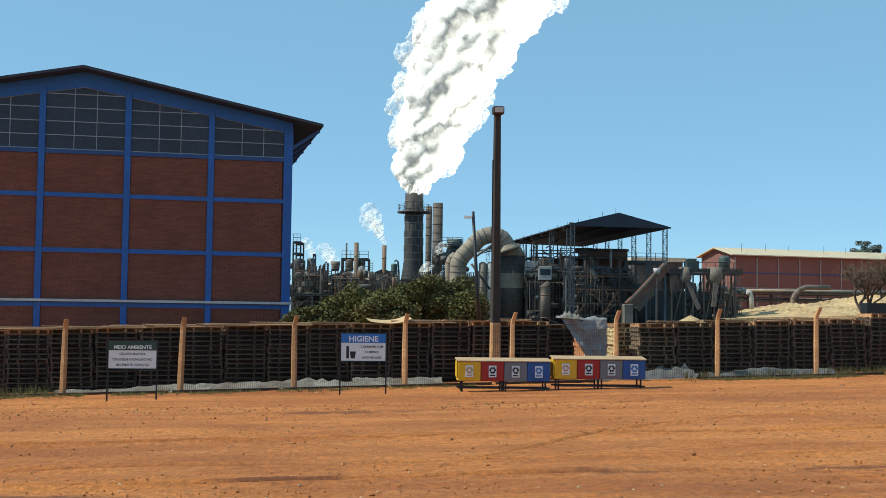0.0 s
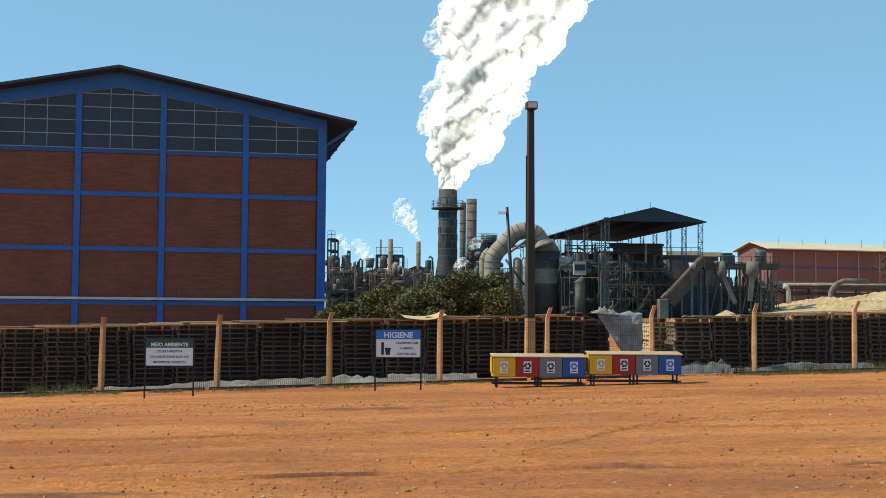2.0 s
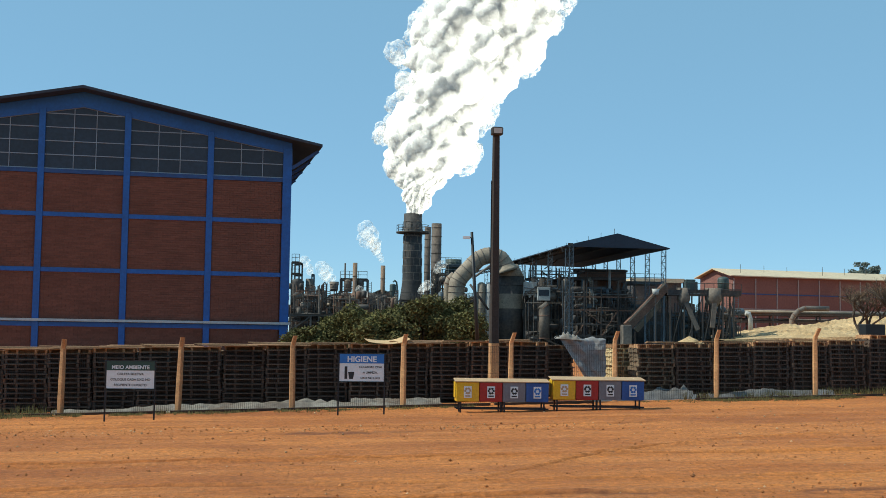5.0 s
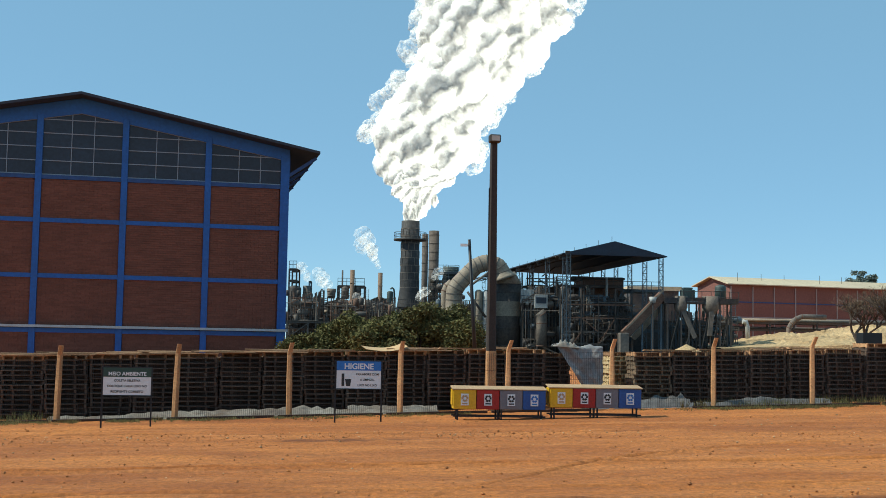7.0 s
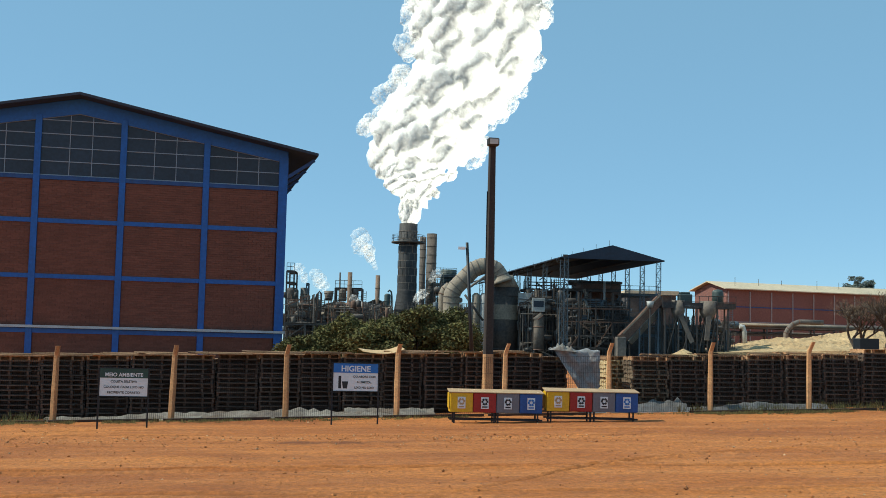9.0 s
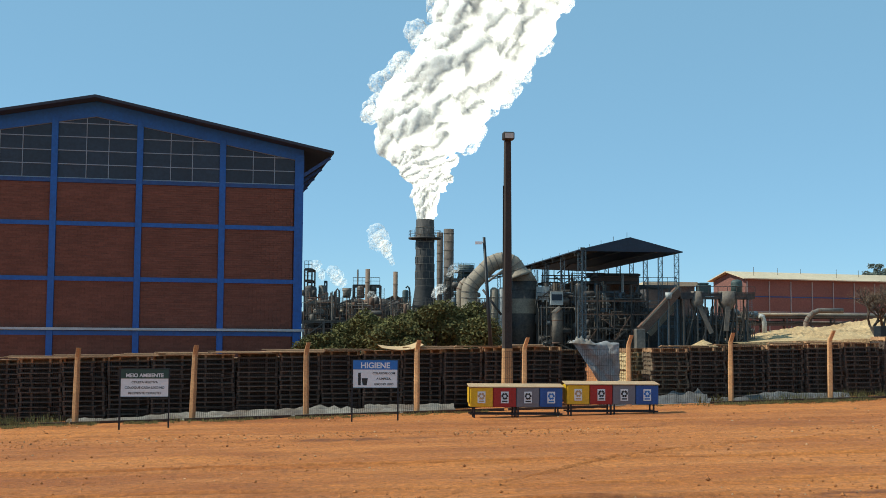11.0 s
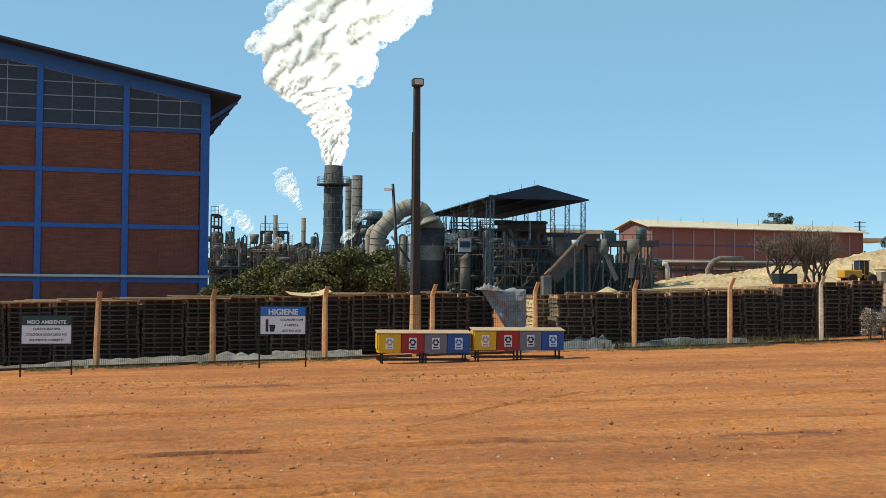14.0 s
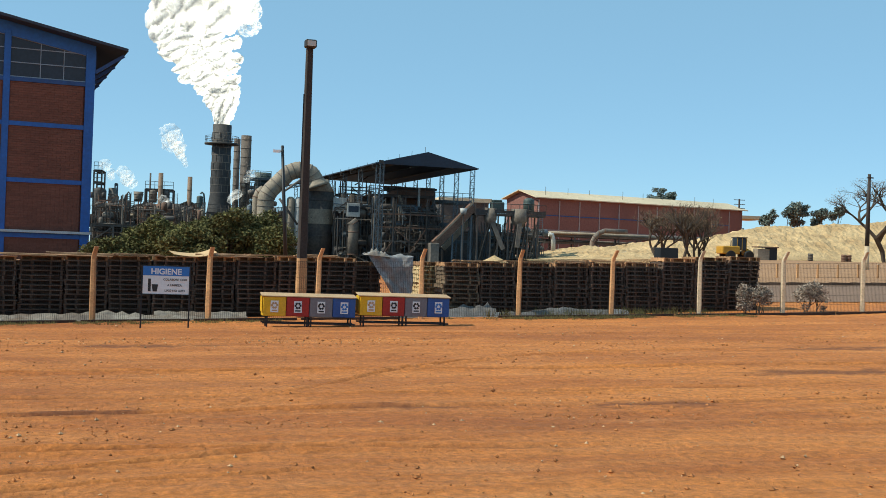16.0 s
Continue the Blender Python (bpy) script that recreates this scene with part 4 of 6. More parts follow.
def build_main_stack():
    x, y, base = -4.25, 200.0, 0.4
    g = thing("chimney_stack", pose(x, y, base), "tall sooty steel chimney with a gallery, steaming at its mouth", "chimney")
    prof = [(0, 2.4), (6.1, 2.25), (8.4, 1.85), (10.2, 1.62), (14.2, 1.54), (21.5, 1.5)]
    bm = bmesh.new()
    add_tube(bm, [(0, 0, z) for z, r in prof] + [(0, 0, 21.5), (0, 0, 16.0), (0, 0, 3.0)], [r for z, r in prof] + [1.36, 1.36, 1.36], 32, caps=False)
    part("shell", bm, SOOT, g)
    rng = random.Random(2)
    for k in range(9):
        z = 10.4 + k * 1.22
        bm = bmesh.new()
        add_tube(bm, [(0, 0, z), (0, 0, z + 0.1)], 1.62 if z < 14.2 else 1.57, 32, caps=False)
        part("seam_ring", bm, STACK_GREY, g)
        n = 9
        for q in range(n):
            a = 2 * math.pi * (q + 0.5 * (k % 2)) / n
            if math.sin(a) < 0.2 and k < 8:
                r0 = 1.585 if z < 14.2 else 1.545
                bm = bmesh.new()
                add_box(bm, r0 * math.cos(a) - 0.04, r0 * math.sin(a) - 0.04, z + 0.1, r0 * math.cos(a) + 0.04, r0 * math.sin(a) + 0.04, z + 1.22)
                part("seam", bm, STACK_GREY, g)
    z = 18.5
    bm = bmesh.new()
    add_tube(bm, [(0, 0, z - 0.25), (0, 0, z)], 2.75, 24)
    part("gallery_deck", bm, STEEL_DARK, g)
    for q in range(14):
        a = 2 * math.pi * q / 14
        bm = bmesh.new()
        add_beam(bm, (2.65 * math.cos(a), 2.65 * math.sin(a), z), (2.65 * math.cos(a), 2.65 * math.sin(a), z + 1.1), 0.06)
        part("rail_post", bm, STEEL_DARK, g)
        if q % 2 == 0:
            bm = bmesh.new()
            add_beam(bm, (1.5 * math.cos(a), 1.5 * math.sin(a), z - 2.0), (0.4 * math.cos(a), 0.4 * math.sin(a), z - 0.25), 0.16)
            part("gallery_bracket", bm, STEEL_DARK, g)
    for q in (0.55, 1.1):
        bm = bmesh.new()
        ring = [(2.65 * math.cos(2 * math.pi * k / 24), 2.65 * math.sin(2 * math.pi * k / 24), z + q) for k in range(25)]
        add_tube(bm, ring, 0.035, 5)
        part("gallery_rail", bm, STEEL_DARK, g)
    for xx, r, top, yy in ((-0.34, 0.90, 21.73, 215.0), (-1.96, 0.57, 21.73, 222.0)):
        vessel("rear_chimney", xx, yy, 0.4, top, r, STACK_BROWN, "slim grey plate chimney behind the main stack", "chimney", bands=14, group="rear chimneys")


build_main_stack()


def build_process_area():
    """The crowded plant between the warehouse and the stacks."""
    # dark vessels by the warehouse
    vessel("tank", -21.43, 185, 0.4, 9.68, 1.0, STACK, "dark soot-stained tank with a domed head", "tank", "dome", 4)
    vessel("tank", -19.72, 186, 0.4, 10.26, 0.55, STACK_GREY, "tall narrow grey tank", "tank", "flat", 5)
    frame_tower("access_tower", -22.08, -20.97, 183, 187, 0.4, [6.46, 10.93, 12.65], STEEL_DARK, "dark steel access tower with railings", False)
    frame_tower("access_tower", -19.39, -19.04, 186, 187, 0.4, [6.56, 10.92], STEEL_BLUE, "narrow ladder tower beside a tank", True, False, 0.1)
    # thin column with a bent top pipe
    vessel("column_vessel", -17.65, 188, 0.4, 8.35, 0.45, STEEL_DARK, "thin dark process column", "vessel", "cone", 4)
    pipe("vent_pipe", [(-17.78, 188.00, 8.35), (-17.80, 188.00, 9.49), (-17.54, 188.00, 9.85), (-17.27, 188.00, 9.50), (-17.20, 188.00, 4.85)], 0.13, STEEL_DARK, "thin bent vent pipe on a column")
    vessel("hopper", -16.16, 189, 8.49, 9.99, 0.55, STACK_GREY, "flared grey hopper top", "hopper", "flat", 2, 0.75)
    # evaporator bodies with rounded heads
    for k, (ex, ez, r) in enumerate(((-15.91, 7.37, 1.5), (-14.41, 7.74, 1.3), (-12.64, 7.58, 1.5), (-10.60, 7.60, 1.6), (-8.74, 7.44, 1.3))):
        vessel("evaporator", ex, 190 + k % 2, 0.4, ez, r, RUST if k % 3 == 2 else STACK, "rounded evaporator vessel stained with rust", "vessel", "dome", 3, group="evaporators")
    # service platform with two chimneys
    frame_tower("service_platform", -15.34, -11.14, 191, 194, 0.4, [6.29, 8.17, 10.59], STEEL_DARK, "dark steel service platform with railings")
    vessel("vent_stack", -14.72, 192, 0.4, 13.09, 0.13, STEEL_DARK, "thin dark vent stack", "chimney")
    vessel("drum_vessel", -14.18, 191.2, 8.52, 10.22, 0.6, STACK_GREY, "upright grey drum on a platform", "vessel", "dome", 2)
    vessel("drum_vessel", -12.21, 191.2, 8.54, 10.24, 0.55, STEEL_DARK, "upright dark drum on a platform", "vessel", "dome", 2)
    vessel("brick_chimney", -13.04, 190.5, 0.4, 13.08, 0.36, BRICK_TAN, "short tan-brown chimney without smoke", "chimney", bands=3)
    vessel("brick_chimney", -8.81, 194, 0.4, 12.90, 0.36, BRICK_TAN, "short tan-brown chimney with a wisp of steam", "chimney", bands=3)
    g = thing("boiler_house", pose(-8.90, 196, 0.4), "small rust-brown boiler house with a pitched roof", "building")
    h = 8.34 - 0.4
    bm = bmesh.new()
    add_prism(bm, [(-1.4, 0), (1.4, 0), (1.4, h), (0, h + 0.7), (-1.4, h)], -2, 2)
    part("wall", bm, RUST, g)
    bm = bmesh.new()
    add_prism(bm, [(-1.6, h), (0, h + 0.72), (1.6, h), (1.6, h + 0.12), (0, h + 0.84), (-1.6, h + 0.12)], -2.2, 2.2)
    part("roof", bm, TAN_PLATE, g)
    vessel("scrubber", -7.11, 192, 0.4, 9.66, 0.5, GREEN_TANK, "green upright scrubber with a side pipe", "vessel", "dome", 5)
    pipe("scrubber_pipe", [(-7.07, 192.00, 10.20), (-6.80, 192.00, 10.47), (-6.53, 192.00, 10.20), (-6.43, 192.00, 9.49), (-6.38, 192.00, 5.01)], 0.14, GREEN_TANK, "green bent pipe beside the scrubber")
    clutter("pipework", -22.23, -15.99, 184, 0.4, 6.10, 130, 5, "dense dark pipework on a rack", (STEEL_DARK, STACK, STACK_GREY, STEEL_BLUE))
    clutter("pipework", -17.13, -5.67, 187, 0.4, 7.12, 190, 6, "dense rusty and dark pipework", (STEEL_DARK, STACK, RUST, STACK_GREY))
    clutter("pipework", -17.6, -6.2, 182, 3.0, 8.3, 110, 41, "small rust-brown pipes, valves and drums on the evaporators", (RUST, STACK, STACK_GREY, TAN_PLATE, STEEL_DARK))
    clutter("pipework", -22.4, -17.2, 180, 3.0, 9.2, 70, 42, "small sooty pipes and ladders on the dark tanks", (STACK, STACK_GREY, STEEL_DARK, RUST))
    clutter("pipework", -1.2, 4.2, 200, 8.0, 12.6, 60, 43, "small pipes and drums on the high platform", (STACK, STACK_GREY, STEEL_DARK, TAN_PLATE))
    frame_tower("pipe_rack", -21.60, -15.47, 178, 181, 0.4, [2.20, 4.71], STEEL_DARK, "low dark steel pipe rack", True, False)
    frame_tower("pipe_rack", -5.58, 7.60, 184, 188, 0.4, [2.39, 4.98, 7.15], STEEL_DARK, "dark steel pipe rack under the duct", True, True)
    clutter("pipework", -3.93, 7.58, 188, 0.4, 8.59, 150, 7, "dense dark pipework behind the duct", (STEEL_DARK, STACK, STACK_GREY, STEEL_BLUE))
    # gear right of the rear chimneys
    frame_tower("service_platform", 0.44, 3.98, 203, 207, 0.4, [9.11, 12.27, 13.71], STEEL_BLUE, "grey-blue steel platform behind the duct")
    vessel("silver_tank", 2.65, 205, 12.43, 14.74, 1.3, GREEN_TANK, "dull green tank on a high platform", "tank", "flat", 2)
    clutter("pipework", -0.89, 1.48, 201, 0.4, 13.07, 36, 9, "upright pipes and drums beside the chimneys", (STEEL_DARK, STACK_GREY, STACK))


build_process_area()


def build_back_halls():
    """Low dark blocks added behind the pipework to fill gaps where sky would show."""
    for x0, x1, y, h, seed in ((-24.0, -6.0, 199.0, 4.6, 1), (-1.0, 12.5, 192.0, 6.2, 2), (11.0, 17.5, 186.0, 8.6, 3), (27.2, 42.0, 186.0, 5.4, 4)):
        rng = random.Random(seed)
        g = thing("backdrop_block", pose(x0, y, 0.4), "low dark block added to fill gaps behind the pipework", "building", "plant halls")
        w = x1 - x0
        part("wall", boxes((0, 0, 0, w, 6, h)), STACK, g)
        part("roof", boxes((-0.3, -0.4, h + 0.005, w + 0.3, 6.3, h + 0.2)), STEEL_DARK, g)
        x = 0.6
        while x < w - 0.6:
            part("wall_rib", boxes((x - 0.1, -0.15, 0, x + 0.1, -0.003, h - 0.02)), STEEL_DARK, g)
            x += rng.uniform(1.2, 2.2)
        for _ in range(int(w / 2.2)):
            x, ww, hh = rng.uniform(0.5, w - 1.5), rng.uniform(0.5, 1.6), rng.uniform(0.4, 1.5)
            part("roof_unit", boxes((x, 0.5, h + 0.205, x + ww, 2.5, h + 0.2 + hh)), rng.choice((STACK, STACK_GREY, STEEL_DARK)), g, bevel=0.06)


build_back_halls()


def build_duct():
    """The great bent gas duct that goes over into the separator."""
    y = 170.0
    c = [(2.69, 170.00, 1.57), (2.65, 170.00, 7.90), (2.72, 170.00, 9.18), (3.26, 170.00, 10.13), (4.53, 170.00, 11.50), (5.71, 170.00, 12.70), (6.82, 170.00, 13.19), (7.85, 170.00, 13.20), (8.81, 170.00, 12.81), (9.45, 170.00, 11.94), (9.77, 170.00, 10.99)]
    x0, y0, z0 = c[0]
    g = thing("gas_duct", pose(x0, y0, z0), "huge arched duct clad in dusty tan plate with ribs", "duct")
    loc = [Vector((a - x0, b - y0, d - z0)) for a, b, d in c]
    fine = []
    for a, b in zip(loc, loc[1:]):
        for k in range(3):
            fine.append(a + (b - a) * (k / 3))
    fine.append(loc[-1])
    bm = bmesh.new()
    add_tube(bm, fine, [1.15] * (len(fine) - 3) + [1.3, 1.5, 1.7], 24)
    part("duct_shell", bm, TAN_PLATE, g)
    for a, b in list(zip(fine, fine[1:]))[1::2]:
        d = (b - a).normalized() * 0.06
        bm = bmesh.new()
        add_tube(bm, [a - d, a + d], 1.21, 24)
        part("rib", bm, STACK_GREY, g)
    pipe("side_duct", [(1.52, 171.00, 1.56), (1.45, 171.00, 9.13), (1.69, 171.00, 9.77), (2.40, 171.00, 10.41)], 0.6, TAN_PLATE, "narrow tan duct beside the great duct", flanges=True)
    x = 10.31
    z1 = 10.37
    g = vessel("separator", x, 172, 0.4, z1, 1.97, STACK, "broad dark separator vessel with a conical head and grey band", "vessel", "flat", 4)
    bm = bmesh.new()
    add_tube(bm, [(0, 0, z1 - 0.4), (0, 0, z1 - 0.4 + 0.75), (-0.15, 0, z1 - 0.4 + 1.6)], [2.01, 1.53, 1.20], 24)
    part("cone_head", bm, TAN_PLATE, g, "dusty tan conical head")
    bm = bmesh.new()
    add_tube(bm, [(0, 0, 5.80 - 0.4), (0, 0, 7.88 - 0.4)], 2.02, 24, caps=False)
    part("grey_band", bm, TAN_PLATE, g, "pale dusty band")
    for cx in (6.12, 7.22):
        vessel("cyclone", cx, 169.5, 0.4, 9.09, 0.55, PALE_CLAD if cx > 6.75 else TAN_PLATE, "pale cylindrical cyclone beside the separator", "vessel", "cone", 4, group="cyclones")
    pipe("strut_pipe", [(4.49, 168.00, 9.03), (7.10, 168.00, 5.52)], 0.16, STACK, "slanting dark pipe between vessels")
    pipe("strut_pipe", [(4.80, 168.00, 9.82), (7.45, 168.00, 11.80)], 0.16, STACK_GREY, "slanting grey pipe between vessels")


build_duct()


def build_open_shed():
    """A long roof on lattice columns, its underside in view."""
    p, r = Vector((23.79, 160.00, 15.61)), Vector((30.90, 161.20, 13.81))
    g = thing("open_shed", pose(p.x, p.y, 0.4), "long open shed with a dark blue sheet roof on lattice columns", "shed")
    along = Vector((-0.139, 0.99, 0))
    across = Vector((0.99, 0.139, 0))
    half = (r - p).dot(across)
    drop = p.z - r.z
    ln = 71.0
    zr = p.z - 0.4
    for sgn in (1, -1):
        bm = bmesh.new()
        a = Vector((0, 0, zr))
        b = across * half * sgn + Vector((0, 0, zr - drop))
        up = Vector((0, 0, 0.14))
        v = [bm.verts.new(q) for q in (a, b, b + along * (46 if sgn > 0 else ln), a + along * ln, a + up, b + up, b + along * (46 if sgn > 0 else ln) + up, a + along * ln + up)]
        for f in ((0, 1, 2, 3), (4, 7, 6, 5), (0, 4, 5, 1), (1, 5, 6, 2), (2, 6, 7, 3), (3, 7, 4, 0)):
            bm.faces.new([v[k] for k in f])
        part("roof", bm, SHED_ROOF, g)
    bm = bmesh.new()
    a, b, c = Vector((0, -0.1, zr)), across * half + Vector((0, -0.1, zr - drop)), across * -half + Vector((0, -0.1, zr - drop))
    vs = [bm.verts.new(q) for q in (a, c, b, a + along * 0.2, c + along * 0.2, b + along * 0.2)]
    for f in ((0, 1, 2), (3, 5, 4), (0, 3, 4, 1), (1, 4, 5, 2), (2, 5, 3, 0)):
        bm.faces.new([vs[k] for k in f])
    part("gable_sheet", bm, SHED_ROOF, g)
    for k in range(7):
        base = across * (half - 0.6) + along * (0.8 + k * 7.0)
        bm = bmesh.new()
        add_lattice(bm, base, base + Vector((0, 0, zr - drop - 0.1)), 0.56, 0.065, 16)
        part("lattice_column", bm, STEEL_BLUE, g)
        base = across * (-half + 0.6) + along * (0.8 + k * 10.0)
        bm = bmesh.new()
        add_lattice(bm, base, base + Vector((0, 0, zr - drop - 0.1)), 0.56, 0.065, 16)
        part("lattice_column", bm, STEEL_BLUE, g)
    for k in range(11):
        o = along * (1.5 + k * 6.6)
        bm = bmesh.new()
        add_lattice(bm, across * -half + o + Vector((0, 0, zr - drop - 0.3)), o + Vector((0, 0, zr - 0.3)), 0.5, 0.1, 10)
        part("roof_truss", bm, STEEL_DARK, g)
        bm = bmesh.new()
        add_beam(bm, o + Vector((0, 0, zr + 0.1)), o + Vector((0, 0, zr + 0.9)), 0.05)
        part("ridge_spike", bm, STEEL_DARK, g)
    for q in (0.35, 0.7):
        bm = bmesh.new()
        o = across * half * q + Vector((0, 0, zr - drop * q - 0.15))
        add_beam(bm, o, o + along * 46, 0.16)
        part("purlin", bm, STEEL_BLUE, g)
    # lattice mast that rises through the roof edge
    m = thing("lattice_mast", pose(17.21, 156, 0.4), "slim grey-blue lattice mast with a floodlight box", "mast")
    bm = bmesh.new()
    h = 13.68 - 0.4
    add_lattice(bm, (0, 0, 0), (0, 0, h), 0.5, 0.06, 26)
    part("lattice", bm, STEEL_BLUE, m)
    part("light_box", boxes((-0.45, -0.3, h, 0.15, 0.1, h + 0.35)), STEEL_DARK, m)


build_open_shed()


def build_mill():
    """The plant under and before the shed."""
    frame_tower("steel_tower", 17.29, 26.67, 172, 184, 0.4, [3.73, 5.73, 7.98, 10.39], STEEL_DARK, "dark steel mill frame with decks and braces")
    g = thing("mill_house", pose(25.23, 180, 0.4), "dark rust-stained clad mill housing", "building")
    part("cladding", boxes((-3.2, 0, 0, 2.8, 10, 11.65 - 0.4)), RUST, g, bevel=0.05)
    part("roof_edge", boxes((-3.4, -0.2, 11.65 - 0.4 + 0.01, 3.0, 10, 11.98 - 0.4)), STEEL_DARK, g)
    g = thing("boiler_block", pose(19.99, 182, 0.4), "dark soot-covered boiler block", "building")
    part("casing", boxes((-4.5, 0, 0, 3.0, 12, 10.59 - 0.4)), STACK, g, bevel=0.05)
    clutter("pipework", 11.68, 17.29, 170, 0.4, 10.08, 110, 12, "dark pipework and drums beside the mill", (STEEL_DARK, STACK, STEEL_BLUE, STACK_GREY))
    clutter("pipework", 17.19, 26.52, 167, 0.4, 9.71, 170, 13, "crowded pipes and struts before the mill", (STEEL_DARK, STACK, STEEL_BLUE, STACK_GREY, STACK))
    clutter("pipework", 12.18, 24.77, 198, 6, 13.76, 70, 14, "drums and pipes under the open roof", (STEEL_DARK, STEEL_BLUE, STACK))
    # pale cladded boxes
    g = thing("control_cabin", pose(14.77, 168, 6.92), "pale grey control cabin with a glazed front on legs", "cabin")
    hh = 1.88
    part("cabin_body", boxes((-0.9, 0, 0, 0.9, 2, hh)), PALE_CLAD, g, bevel=0.03)
    part("window", boxes((-0.7, -0.03, hh * 0.35, 0.7, 0.0, hh * 0.8)), GLASS_DARK, g)
    part("frame", boxes((-1.2, 0.3, hh + 0.01, 1.2, 2.2, hh + 0.15)), STEEL_DARK, g)
    for x in (-0.8, 0.8):
        part("leg", boxes((x - 0.08, 0.2, 0.4 - 6.92, x + 0.08, 0.36, 0)), STEEL_DARK, g)
    g = thing("corrugated_hood", pose(12.89, 169, 7.41), "pale ribbed sheet hood over a feeder", "hood")
    for k in range(5):
        x = -0.85 + k * 0.36
        part("rib_panel", boxes((x, -0.04 * (k % 2), 0.2 * (k == 0) + 0.25 * (k % 2), x + 0.34, 1.4, 2.13)), PALE_CLAD, g)
    for x in (-0.7, 0.7):
        part("leg", boxes((x - 0.08, 1.0, 0.4 - 7.41, x + 0.08, 1.16, 0.3)), STEEL_DARK, g)
    pipe("silencer", [(14.77, 167.00, 1.69), (14.77, 167.00, 4.79), (14.76, 167.00, 5.96), (14.45, 167.00, 6.35)], 0.72, STACK_GREY, "grey bent exhaust silencer", flanges=True)
    pipe("white_pipe", [(24.29, 171.00, 11.49), (24.29, 171.00, 6.13)], 0.17, PALE_CLAD, "pale upright pipe before the mill")
    pipe("white_pipe", [(24.77, 171.00, 7.57), (28.20, 171.00, 7.60)], 0.14, PALE_CLAD, "pale level pipe before the mill")
    pipe("white_pipe", [(20.54, 171.00, 10.09), (20.54, 171.00, 5.70)], 0.2, STEEL_BLUE, "grey-blue upright pipe on the mill")
    pipe("white_pipe", [(21.29, 170.00, 10.29), (22.01, 170.00, 8.23)], 0.22, TAN_PLATE, "short slanting tan chute on the mill")
    # scaffold of rust-brown rails before the mill, with pale flues
    g = thing("scaffold", pose(17.6, 164, 0.4), "rust-brown steel scaffold with level rails before the mill", "scaffold")
    for k in range(5):
        part("standard", boxes((k * 2.3 - 0.07, -0.07, 0, k * 2.3 + 0.07, 0.07, 8.4 + (k % 2) * 0.8)), STACK_BROWN, g)
    for z in (1.7, 3.3, 5.2, 7.0):
        for k in range(4):
            part("ledger", boxes((k * 2.3 + 0.08, -0.06, z - 0.09, k * 2.3 + 2.22, 0.06, z + 0.09)), RUST if z > 4 else STACK_BROWN, g)
    for k, (z0, z1) in enumerate(((0.2, 3.2), (3.4, 5.1), (1.8, 5.1), (0.2, 3.2))):
        bm = bmesh.new()
        add_beam(bm, (k * 2.3 + 0.1, -0.13, z1 if k % 2 else z0), (k * 2.3 + 2.2, -0.13, z0 if k % 2 else z1), 0.12)
        part("brace", bm, RUST, g)
    pipe("flue_pipe", [(21.0, 166.0, 8.6), (21.5, 166.0, 7.2), (21.9, 166.0, 6.8)], 0.2, PALE_CLAD, "short pale bent flue before the mill")
    frame_tower("link_frame", 27.38, 32.87, 176, 182, 0.4, [4.25, 6.71, 10.08], STEEL_BLUE, "grey-blue steel frame beneath the shed edge")


build_mill()


